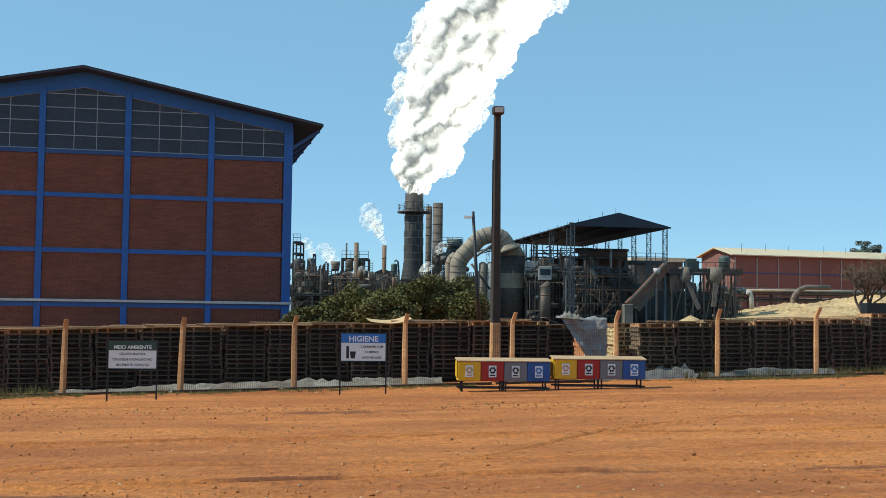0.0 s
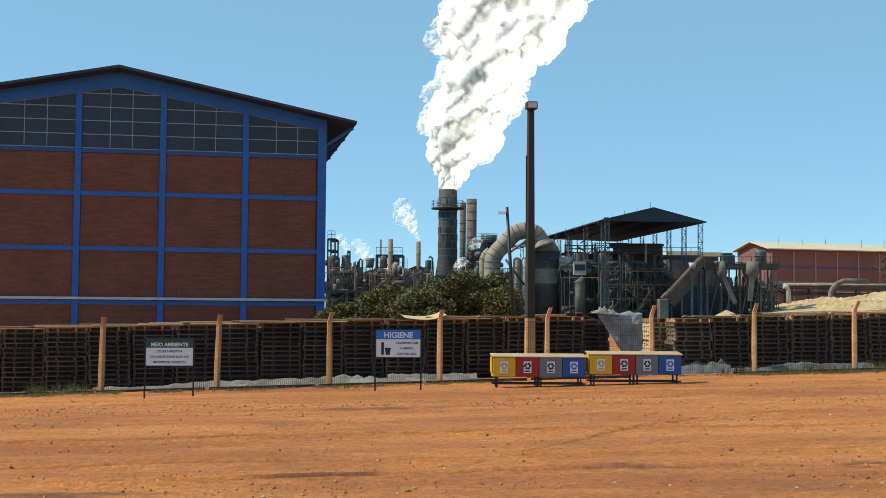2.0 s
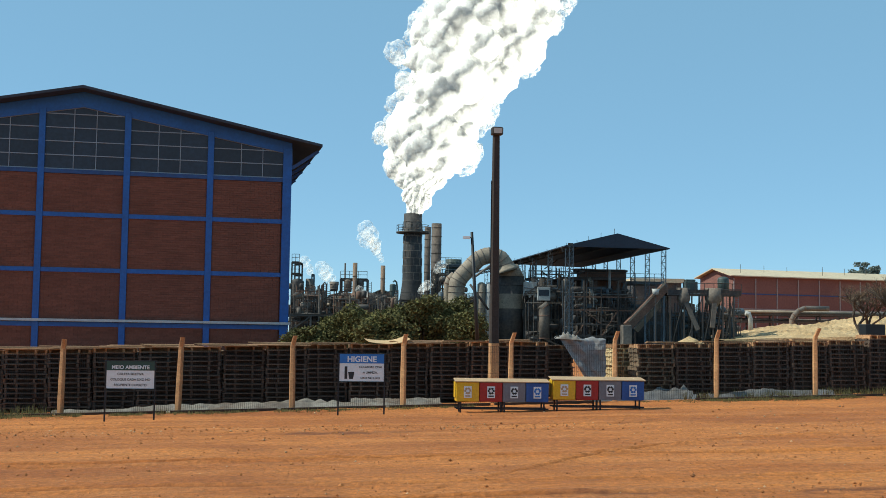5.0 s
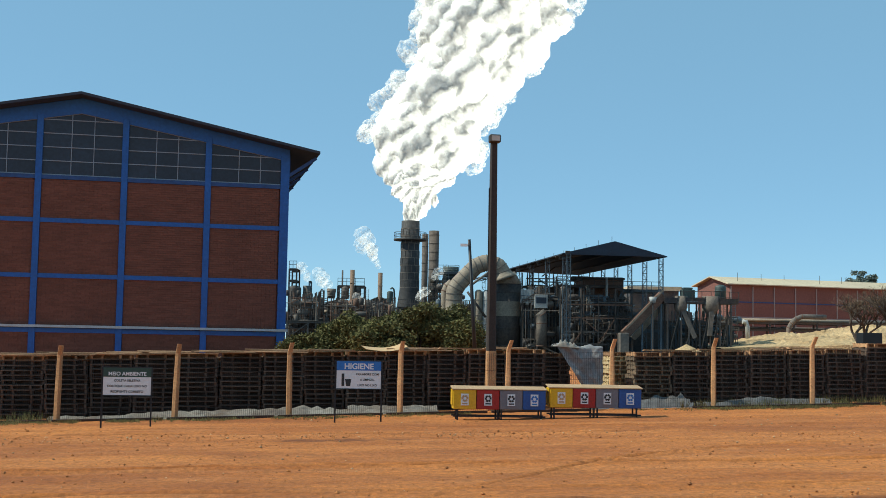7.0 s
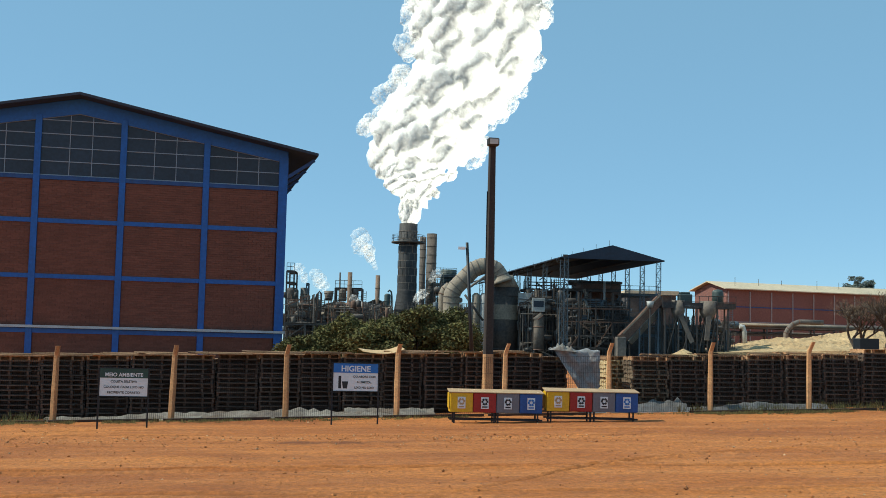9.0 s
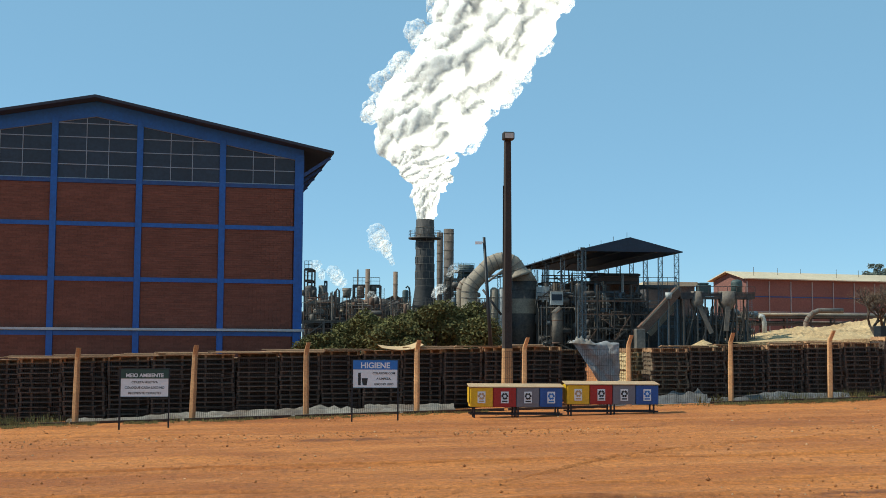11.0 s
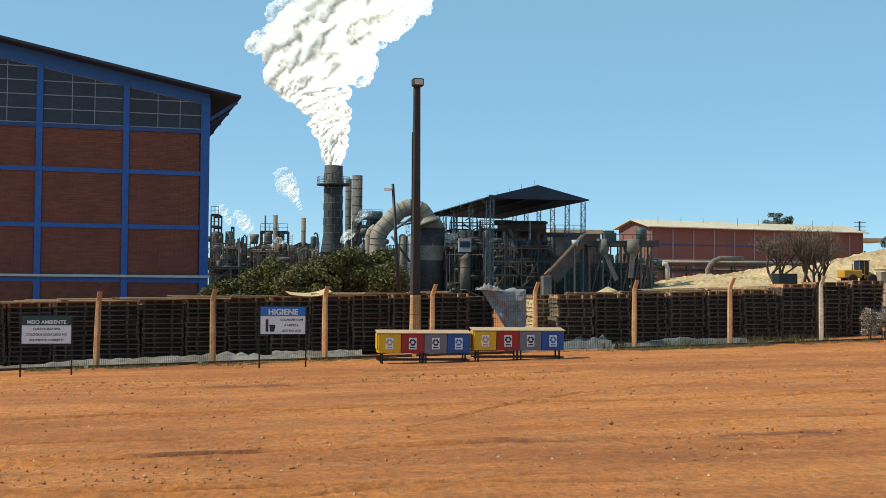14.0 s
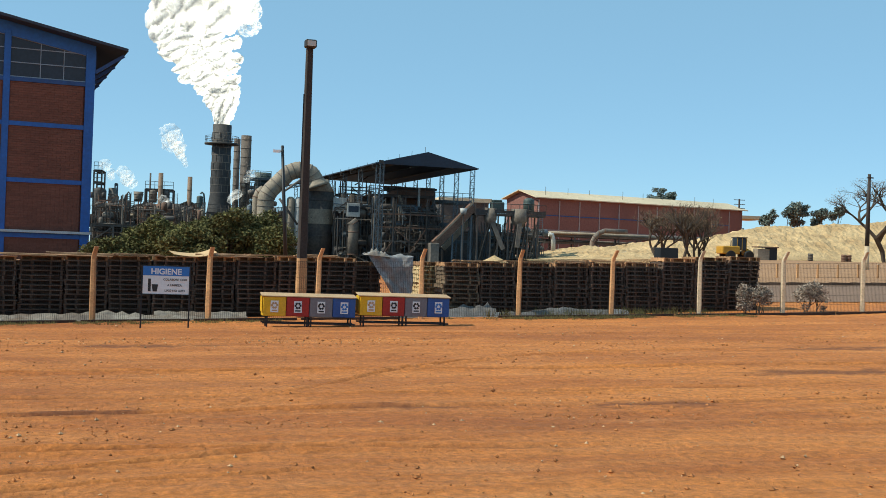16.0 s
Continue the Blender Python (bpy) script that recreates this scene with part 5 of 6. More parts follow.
def build_conveyor():
    """The cane conveyor: an inclined trough up to a gallery with hoppers."""
    a, b = Vector((25.11, 160.00, 3.43)), Vector((30.05, 160.00, 8.69))
    g = thing("inclined_conveyor", pose(a.x, a.y, a.z), "inclined rust-red conveyor trough with tan edges", "conveyor")
    d = b - a
    bm = bmesh.new()
    add_beam(bm, (0, 0, 0), d, 2.0, 1.15)
    part("trough", bm, RUST, g)
    for y in (-1.03, 1.03):
        bm = bmesh.new()
        add_beam(bm, Vector((0, y, 0.62)), d + Vector((0, y, 0.62)), 0.12, 0.2)
        part("edge_rail", bm, TAN_PLATE, g)
    part("boot", boxes((-0.75, -1.1, 0.4 - a.z, 0.45, 1.1, 0.2)), STACK_GREY, g, "concrete-grey loading boot", bevel=0.08)
    for f in (0.45, 0.7, 0.95):
        q = d * f
        part("leg", boxes((q.x - 0.1, -0.8, 0.4 - a.z, q.x + 0.1, -0.6, q.z - 0.4)), STEEL_BLUE, g)
    a2, b2 = Vector((26.71, 163.00, 2.94)), Vector((30.84, 163.00, 7.53))
    g = thing("inclined_conveyor", pose(a2.x, a2.y, a2.z), "second inclined dusty tan conveyor", "conveyor")
    bm = bmesh.new()
    add_beam(bm, (0, 0, 0), b2 - a2, 1.0, 0.7)
    part("trough", bm, TAN_PLATE, g)
    x0, x1 = 30.22, 39.89
    zf, zt = 7.60, 8.90
    g = thing("conveyor_gallery", pose(x0, 160, zf), "raised conveyor gallery of dusty brown steel on legs", "gallery")
    w = x1 - x0
    part("deck", boxes((0, -1.2, 0, w, 1.2, 0.3)), STACK, g)
    part("side_panel", boxes((0, -1.25, 0.31, w, -1.13, 0.75)), STACK, g)
    rail(g, 0, w, -1.3, 0.3, STACK, zt - zf)
    for x in (0.4, 2.2, 3.2, 4.6, 6.0, 7.3, 8.7):
        for y in (-1, 1):
            part("leg", boxes((x - 0.09, y - 0.09, 0.4 - zf, x + 0.09, y + 0.09, 0)), STEEL_DARK, g)
    for xa, xb in ((0.4, 2.2), (2.2, 4.6), (6.0, 7.3), (7.3, 8.7), (4.6, 6.0)):
        bm = bmesh.new()
        add_beam(bm, (xa, -1.05, 0.4 - zf), (xb, -1.05, -0.2), 0.1)
        part("brace", bm, STEEL_DARK, g)
    for hx, mat, r in ((32.43, TAN_PLATE, 0.9), (36.40, TAN_PLATE, 1.15)):
        h = thing("hopper", pose(hx, 159.5, zf - 1.6), "dusty tan funnel hopper under the gallery", "hopper", "gallery hoppers")
        bm = bmesh.new()
        add_tube(bm, [(0, 0, -0.2), (0, 0, 1.1), (0, 0, 2.6)], [0.25, r, r], 14)
        part("funnel", bm, STACK_GREY, h)
    bm = bmesh.new()
    g2 = thing("discharge_chute", pose(32.58, 159.2, 6.84), "slanting dusty tan discharge chute", "chute")
    add_beam(bm, (0, 0, 0), (1.64, 0, -3.73), 0.7, 0.6)
    part("chute", bm, STACK_GREY, g2)
    g2 = thing("discharge_chute", pose(36.46, 159.0, 7.54), "upright brown discharge chute", "chute")
    bm = bmesh.new()
    add_beam(bm, (0, 0, 0), (-0.37, 0, -4.11), 0.7, 0.6)
    part("chute", bm, STACK_GREY, g2)
    part_box = thing("drive_house", pose(33.63, 161, zt - 0.6), "dull green drive house on the gallery", "drive house")
    part("casing", boxes((-0.85, -0.8, 0, 0.85, 0.8, 1.2)), GREEN_TANK, part_box, bevel=0.08)
    part("hood", boxes((-0.7, -0.6, 1.21, 0.6, 0.6, 1.5)), GREEN_TANK, part_box, bevel=0.08)
    vessel("head_drum", 38.27, 162, zt - 0.8, 9.91, 0.75, GREEN_TANK, "rounded grey-blue drive drum", "drum", "dome", 2)
    wh = vessel("white_hopper", 28.48, 158, 7.53, 8.36, 0.35, PALE_CLAD, "small pale funnel hopper on a tall leg", "hopper", "flat", 0, 0.5)
    part("leg", boxes((-0.08, -0.08, 0.4 - 7.53, 0.08, 0.08, 0)), STEEL_DARK, wh)
    clutter("pipework", 31.16, 40.91, 164, 0.4, 6.80, 130, 21, "struts and pipes under the gallery", (STEEL_BLUE, STEEL_DARK, STACK_GREY))


build_conveyor()


def build_barn():
    yaw = 18.4
    g = thing("long_barn", pose(58.6, 240, 0.4, 0, 0, yaw), "long red brick barn with a dusty tan roof", "barn")
    L, eave, ridge, half = 54.0, 14.1, 15.7, 6.2
    bm = bmesh.new()
    add_prism(bm, [(0, 0), (L, 0), (L, eave), (0, eave)], 0, 0.4)
    part("wall", bm, BARN_WALL, g)
    bm = bmesh.new()
    v = [bm.verts.new(q) for q in ((0, 0.41, 0), (0, 2 * half, 0), (0, 2 * half, eave), (0, half, ridge), (0, 0.41, eave), (0.4, 0.41, 0), (0.4, 2 * half, 0), (0.4, 2 * half, eave), (0.4, half, ridge), (0.4, 0.41, eave))]
    bm.faces.new(v[:5])
    bm.faces.new(v[5:][::-1])
    for k in range(5):
        bm.faces.new((v[k], v[k + 5], v[(k + 1) % 5 + 5], v[(k + 1) % 5]))
    part("gable_wall", bm, BARN_WALL, g)
    for y0, y1 in ((-0.8, half), (2 * half + 0.8, half)):
        bm = bmesh.new()
        z0 = eave - 0.1
        v = [bm.verts.new(q) for q in ((-1, y0, z0), (L + 1, y0, z0), (L + 1, y1, ridge), (-1, y1, ridge), (-1, y0, z0 + 0.2), (L + 1, y0, z0 + 0.2), (L + 1, y1, ridge + 0.2), (-1, y1, ridge + 0.2))]
        for f in ((0, 1, 2, 3), (4, 7, 6, 5), (0, 4, 5, 1), (1, 5, 6, 2), (2, 6, 7, 3), (3, 7, 4, 0)):
            bm.faces.new([v[k] for k in f])
        part("roof", bm, BARN_ROOF, g)
    for k in range(11):
        x = 0.2 + k * 5.0
        part("column", boxes((x - 0.11, -0.15, 0, x + 0.11, -0.01, eave - 0.4)), BARN_TRIM, g)
    for z in (7.6, 10.6):
        for k in range(10):
            part("beam", boxes((0.32 + k * 5.0, -0.1, z - 0.1, 5.08 + k * 5.0, -0.01, z + 0.1)), BLUE_DARK if z > 9 else BARN_TRIM, g)
    for k in range(8):
        bm = bmesh.new()
        x = 3 + k * 6.5
        add_beam(bm, (x, 2 + k % 3 * 1.5, 14.5), (x, 2 + k % 3 * 1.5, 16.6), 0.06)
        part("roof_vent", bm, STEEL_DARK, g)
    g = thing("tan_shed", pose(109.84, 262, 0.4), "low shed with a tan roof beyond the heap", "shed")
    part("roof", boxes((0, 0, 12.88 - 0.4, 8, 10, 13.66 - 0.4)), BARN_ROOF, g)
    for x in (0.4, 2.6, 5, 7.6):
        part("column", boxes((x - 0.15, 0.2, 0, x + 0.15, 0.5, 12.88 - 2.51)), STEEL_BLUE, g)
    g = thing("low_hall", pose(37.87, 235, 0.4), "low dark hall with a tan roof behind the shed", "hall")
    hz = 12.69 - 0.4
    part("wall", boxes((0, 0, 0, 9.5, 10, hz)), STACK, g)
    part("roof", boxes((-0.5, -0.6, hz + 0.004, 10, 10, hz + 0.8)), BARN_ROOF, g)
    # pipe gallery before the barn
    for k, (z, r) in enumerate(((6.57, 0.26), (6.09, 0.22), (5.31, 0.2))):
        pipe("yard_pipe", [(47.37, 200 + k, z), (83.16, 204 + k, z)], r, (TAN_PLATE, STACK_GREY, STACK_GREY)[k], "long pipe run before the brick barn", "yard pipe runs", 8)
    frame_tower("pipe_rack", 47.89, 83.20, 201, 203, 0.4, [5.03, 6.28], STEEL_DARK, "long low pipe rack before the barn", True, False, 0.25)
    pipe("bend_pipe", [(44.03, 170.00, 2.79), (43.96, 170.00, 4.83), (43.76, 170.00, 5.56), (43.26, 170.00, 5.62)], 0.33, PALE_CLAD, "pale pipe bend over the heap")
    pipe("duct_bend", [(57.91, 198.00, 2.02), (57.99, 198.00, 5.27), (58.36, 198.00, 5.96), (59.12, 198.00, 6.75), (60.10, 198.00, 7.17), (64.08, 198.00, 7.14)], 0.42, STACK_GREY, "brown duct with a bend before the barn", flanges=True)
    m = thing("antenna_mast", pose(109.43, 258, 0.4), "lamp mast with cross arms", "mast")
    h = 17.15 - 0.4
    part("shaft", boxes((-0.15, -0.15, 0, 0.15, 0.15, h)), STEEL_DARK, m)
    for z in (h - 0.3, h - 1.3, h - 2.2):
        part("cross_arm", boxes((-1.3, -0.17, z, 1.3, -0.155, z + 0.15)), STEEL_DARK, m)


build_barn()


def build_heap():
    """The bagasse heap: a long ridge that grows to the east."""
    def crest(x):
        f = max(0.0, min(1.0, (x - 39.0) / 20.0))
        g = max(0.0, min(1.0, (x - 62.0) / 14.0))
        k = max(0.0, min(1.0, (x - 76.0) / 30.0))
        return 2.5 * f ** 0.6 + 2.5 * (g * g * (3 - 2 * g)) + 2.3 * k
    verts, faces = [], []
    xs = np.arange(36.0, 150.0, 0.38)
    vs = np.linspace(0, 1, 80)
    for x in xs:
        c = crest(x)
        for v in vs:
            y = 152 + 42 * v + 2.0 * noise.noise((x * 0.08, 1, 1)) + (0.02 * (x - 60) if x > 60 else 0)
            up = min(1.0, v / 0.42) if v < 0.42 else max(0.0, 1 - (v - 0.42) / 0.58)
            prof = (up ** 0.75) * (1 - 0.15 * (1 - up))
            z = -0.05 + 0.029 * min(x, 70) + 0.9 + c * prof if 0 < v < 1 else land(x, y) - 0.2
            b = min(1.0, up * 4) * min(1.0, c / 2)
            z += (0 < v < 1) * b * (0.6 * noise.noise((x * 0.16, v * 4, 7)) + 0.3 * abs(noise.noise((x * 0.4, v * 9, 3))) + 0.28 * abs(noise.noise((x * 0.9, v * 20, 5))) + 0.22 * noise.noise((x * 2.0, v * 42, 6)))
            verts.append((x, y + 0.5 * b * noise.noise((x * 0.8, v * 12, 2)), z))
    n = len(vs)
    for i in range(len(xs) - 1):
        for j in range(n - 1):
            a = i * n + j
            faces.append((a, a + n, a + n + 1, a + 1))
    me = bpy.data.meshes.new("bagasse_heap")
    me.from_pydata(verts, [], faces)
    me.materials.append(CANE)
    tagged(new("bagasse_heap", me), "great pale straw-coloured heap of bagasse with ridged slopes", "heap", kind="stuff")
    # a small spill by the conveyor
    verts, faces = [], []
    for i in range(25):
        for j in range(25):
            x, y = (i / 12 - 1), (j / 12 - 1)
            r = min(1, math.hypot(x, y))
            verts.append((x * 3.2, y * 3.2, 1.9 * (1 - r) ** 0.8 + 0.15 * noise.noise((x * 4, y * 4, 1)) * (1 - r)))
    for i in range(24):
        for j in range(24):
            a = i * 25 + j
            faces.append((a, a + 25, a + 26, a + 1))
    me = bpy.data.meshes.new("bagasse_spill")
    me.from_pydata(verts, [], faces)
    me.materials.append(CANE)
    ob = new("bagasse_spill", me)
    ob.matrix_basis = pose(29.20, 140, land(29.20, 140) - 0.05)
    tagged(ob, "small spill of pale bagasse below the conveyor", "heap", kind="stuff")


build_heap()


def build_loader():
    s = 5.25
    m = pose(62.09, 150, land(63.25, 150), 0, 0, 3)
    g = thing("wheel_loader", m, "yellow wheel loader with a dark cab before the heap", "loader")
    g.scale = (0.92, 0.92, 0.86)
    part("engine_hood", boxes((-1.1, -1.1, 0.9, 1.6, 1.1, 2.1)), LOADER_YELLOW, g, bevel=0.12)
    cab = part("cab", boxes((1.2, -0.8, 1.5, 2.7, 0.8, 3.4)), GLASS_DARK, g, "dark glazed cab", bevel=0.1)
    part("cab_roof", boxes((1.1, -0.9, 3.41, 2.8, 0.9, 3.52)), STEEL_DARK, cab)
    for x in (1.22, 1.95, 2.62):
        part("cab_pillar", boxes((x, -0.84, 1.5, x + 0.08, -0.805, 3.4)), LOADER_YELLOW, cab)
    part("front_frame", boxes((2.6, -0.6, 0.8, 3.6, 0.6, 1.6)), LOADER_YELLOW, g, bevel=0.08)
    for x in (0.2, 3.0):
        for y in (-1.15, 0.75):
            wh = bmesh.new()
            add_tube(wh, [(x, y, 0.75), (x, y + 0.08, 0.75), (x, y + 0.34, 0.75), (x, y + 0.42, 0.75)], [0.6, 0.75, 0.75, 0.6], 20)
            part("wheel", wh, TYRE, g)
    bm = bmesh.new()
    add_beam(bm, (3.0, 0, 1.7), (4.5, 0, 0.9), 0.4, 0.3)
    part("lift_arm", bm, LOADER_YELLOW, g)
    bm = bmesh.new()
    add_prism(bm, [(4.3, 0.3), (5.2, 0.3), (4.9, 0.5), (4.7, 1.3), (4.5, 1.35), (4.3, 0.8)], -1.3, 1.3)
    part("bucket", bm, STEEL_DARK, g, "dark steel bucket")
    bm = bmesh.new()
    add_tube(bm, [(0.9, 0.5, 2.1), (0.9, 0.5, 3.0)], 0.08, 8)
    part("exhaust", bm, STEEL_DARK, g)
    k = thing("gate_hut", pose(66.43, 148, land(66.43, 148)), "small pale hut with a dark doorway beside the loader", "hut")
    part("wall", boxes((-0.9, 0, 0, 0.75, 1.5, 1.5)), TAN_PLATE, k, bevel=0.03)
    part("doorway", boxes((0.76, -0.05, 0, 1.75, 1.5, 1.65)), STEEL_BLACK, k)
    part("roof", boxes((-1.0, -0.2, 1.66, 1.9, 1.7, 1.8)), RUST, k)
    for dx in (68.89, 73.29, 73.97):
        d = vessel("oil_drum", dx, 140, land(dx, 140), land(dx, 140) + 0.95, 0.3, STEEL_DARK if dx < 72.3 else RUST, "dark upright drum at the foot of the heap", "drum", "flat", 3, group="drums by the heap")
    x = 35.93
    t = thing("dark_container", pose(x, 100, land(x, 100)), "dark steel container behind the pallets", "container")
    top = 3.36 - land(x, 100)
    part("box_body", boxes((-0.8, -0.8, 0.1, 0.8, 0.8, top)), STEEL_BLACK, t, bevel=0.03)
    part("base_frame", boxes((-0.85, -0.85, 0, 0.85, 0.85, 0.095)), STEEL_DARK, t)


build_loader()


# ---- road edge, bollards and the east side ----
def strip(name, x0, x1, y0, y1, lift, mat, label, category, nx=60, ny=8):
    verts, faces = [], []
    for i in range(nx + 1):
        for j in range(ny + 1):
            x, y = x0 + (x1 - x0) * i / nx, y0 + (y1 - y0) * j / ny
            verts.append((x, y, land(x, y) + lift))
    for i in range(nx):
        for j in range(ny):
            a = i * (ny + 1) + j
            faces.append((a, a + ny + 1, a + ny + 2, a + 1))
    me = bpy.data.meshes.new(name)
    me.from_pydata(verts, [], faces)
    me.materials.append(mat)
    return tagged(new(name, me), label, category, kind="structure")


strip("road", 12, 80, 41.5, 50.6, 0.02, ASPHALT, "dusty grey-brown asphalt road behind the fence", "road", 60, 30)
# dark sheet added under the works to cut orange light bounced off the soil
DARK_YARD = material("bounce_dark", (0.075, 0.06, 0.05), 0.95, vary=0.25, scale=0.2, fine=16, bump=0.3)
strip("bounce_sheet", -90, 46, 92, 300, 0.03, DARK_YARD, "dark sheet added under the works to cut orange bounce light", "ground", 60, 60)
VERGE = material("dry_earth", (0.39, 0.205, 0.095), 0.95, vary=0.22, scale=0.3, fine=16, bump=0.4)
strip("verge", 12, 120, 50.95, 148, 0.03, VERGE, "dry tan earth beyond the road", "ground", 60, 60)


# kerb colour darkened to paint in the shadow along the kerb line
KERB = material("shadowed_kerb_stone", (0.16, 0.095, 0.06), 0.95, vary=0.3, scale=2, bump=0.3, each=0.3)


def build_kerb():
    for k in range(37):
        x = 14 + k * 1.0
        ob = new("kerb", finish(boxes((0.01, 0, -0.1, 0.99, 0.3, 0.16)), "kerb", KERB))
        ob.matrix_basis = pose(x, 50.63, land(x, 50.63))
        tagged(ob, "dusty concrete kerb stone beside the road, shadow put in its dark colour", "kerb", "kerb stones")


build_kerb()


def build_bollards():
    for k in range(12):
        x = 24.55 + k * 1.105
        g = thing("bollard", pose(x, 58, land(x, 58)), "short weathered wooden post on the verge", "bollard", "posts on the verge")
        part("stake", boxes((-0.05, -0.05, -0.1, 0.05, 0.05, 0.72)), POST, g, bevel=0.012)
        part("cap", boxes((-0.055, -0.055, 0.725, 0.055, 0.055, 0.75)), POST_PALE, g)
    x, y = 40.9, 75.0
    g = thing("utility_pole", pose(x, y, land(x, y)), "dark wooden utility pole with a cross arm and pale foot", "pole")
    bm = bmesh.new()
    h = 8.45 - land(x, y)
    add_tube(bm, [(0, 0, 1.6), (0, 0, h)], [0.15, 0.1], 10)
    part("shaft", bm, POLE_DARK, g)
    bm = bmesh.new()
    add_tube(bm, [(0, 0, -0.2), (0, 0, 1.6)], [0.16, 0.155], 10)
    part("foot", bm, POST_PALE, g, "pale limewashed foot")
    part("cross_arm", boxes((-0.22, -0.16, h - 0.3, 0.22, -0.1, h - 0.22)), POLE_DARK, g)


build_bollards()


# ---- plants ----
def leaf_cloud(spots, size, rng, flat=0.6):
    """Many small leaf blades round the given (centre, radii, count)."""
    verts, faces = [], []
    for (cx, cy, cz), (rx, ry, rz), n in spots:
        for _ in range(n):
            while True:
                v = Vector((rng.uniform(-1, 1), rng.uniform(-1, 1), rng.uniform(-1, 1)))
                if 0.25 < v.length < 1:
                    break
            v *= 0.75 + 0.25 * rng.random()
            c = Vector((cx + v.x * rx, cy + v.y * ry, cz + v.z * rz))
            a = Vector((rng.uniform(-1, 1), rng.uniform(-1, 1), rng.uniform(-flat, flat))).normalized() * size * rng.uniform(0.6, 1.3)
            b = a.cross(Vector((rng.uniform(-1, 1), rng.uniform(-1, 1), rng.uniform(-1, 1)))).normalized() * size * rng.uniform(0.3, 0.55)
            k = len(verts)
            verts.extend([tuple(c - a), tuple(c - b * 0.9 + Vector((0, 0, size * 0.2))), tuple(c + a), tuple(c + b)])
            faces.append((k, k + 1, k + 2, k + 3))
    return verts, faces


def grow(bm, p, d, ln, r, depth, rng, tips, spread=0.6, forks=3, rise=0.15):
    """Branches that fork."""
    q = p + d * ln
    mid = p + d * ln * 0.5 + Vector((rng.uniform(-1, 1), rng.uniform(-1, 1), rng.uniform(-0.5, 0.5))) * ln * 0.08
    add_tube(bm, [p, mid, q], [r, r * 0.85, r * 0.68], 6 if r > 0.04 else 4, caps=False)
    if depth == 0:
        tips.append(q)
        return
    for k in range(forks if depth > 1 else 2):
        e = (d + Vector((rng.uniform(-1, 1), rng.uniform(-1, 1), rng.uniform(-0.5, 0.8))) * spread + Vector((0, 0, rise))).normalized()
        grow(bm, q if k else mid + (q - mid) * 0.7, e, ln * rng.uniform(0.62, 0.85), r * 0.62, depth - 1, rng, tips, spread, forks, rise)


def build_tree(name, x, y, height, width, mat, leaf, count, seed, label, group="", depth=4, r=0.13, spread=0.6, rise=0.15, clump=0.9, stems=1, base_z=None, skirt=0.0):
    rng = random.Random(seed)
    z0 = land(x, y) if base_z is None else base_z
    g = thing(name, pose(x, y, z0), label, "tree", group)
    bm = bmesh.new()
    tips = []
    for s in range(stems):
        d = Vector((rng.uniform(-0.25, 0.25) * (1 + stems * 0.4), rng.uniform(-0.25, 0.25), 1)).normalized()
        grow(bm, Vector((rng.uniform(-0.15, 0.15) * width * (stems > 1), rng.uniform(-0.15, 0.15) * width * (stems > 1), -0.1)), d, height * 0.3, r * rng.uniform(0.75, 1), depth, rng, tips, spread, 3, rise)
    top = max(t.z for t in tips)
    wid = max(max(abs(t.x) for t in tips), 0.1)
    fz, fx = (height - clump * 0.4) / top, max(0.4, (width / 2 - clump * 0.4) / wid)
    for v in bm.verts:
        k = min(1.0, max(0.0, v.co.z / (height * 0.3)))
        v.co.x *= 1 + (fx - 1) * k
        v.co.y *= 1 + (fx - 1) * k
        v.co.z *= fz
    tips = [Vector((t.x * fx, t.y * fx, t.z * fz)) for t in tips]
    part("trunk", bm, BARK, g)
    per = max(3, count // len(tips))
    spots = [(tuple(t), (clump * rng.uniform(0.6, 1.2), clump * rng.uniform(0.6, 1.2), clump * rng.uniform(0.4, 0.8)), per) for t in tips]
    if skirt:
        for q in range(14):
            spots.append(((rng.uniform(-0.42, 0.42) * width, rng.uniform(-0.3, 0.3) * width, height * (0.15 + skirt * rng.random())), (clump, clump, clump * 0.8), count // 26))
    v, f = leaf_cloud(spots, leaf, rng)
    me = bpy.data.meshes.new("crown")
    me.from_pydata(v, [], f)
    me.materials.append(mat)
    ob = new("crown", me)
    ob.parent = g
    return g


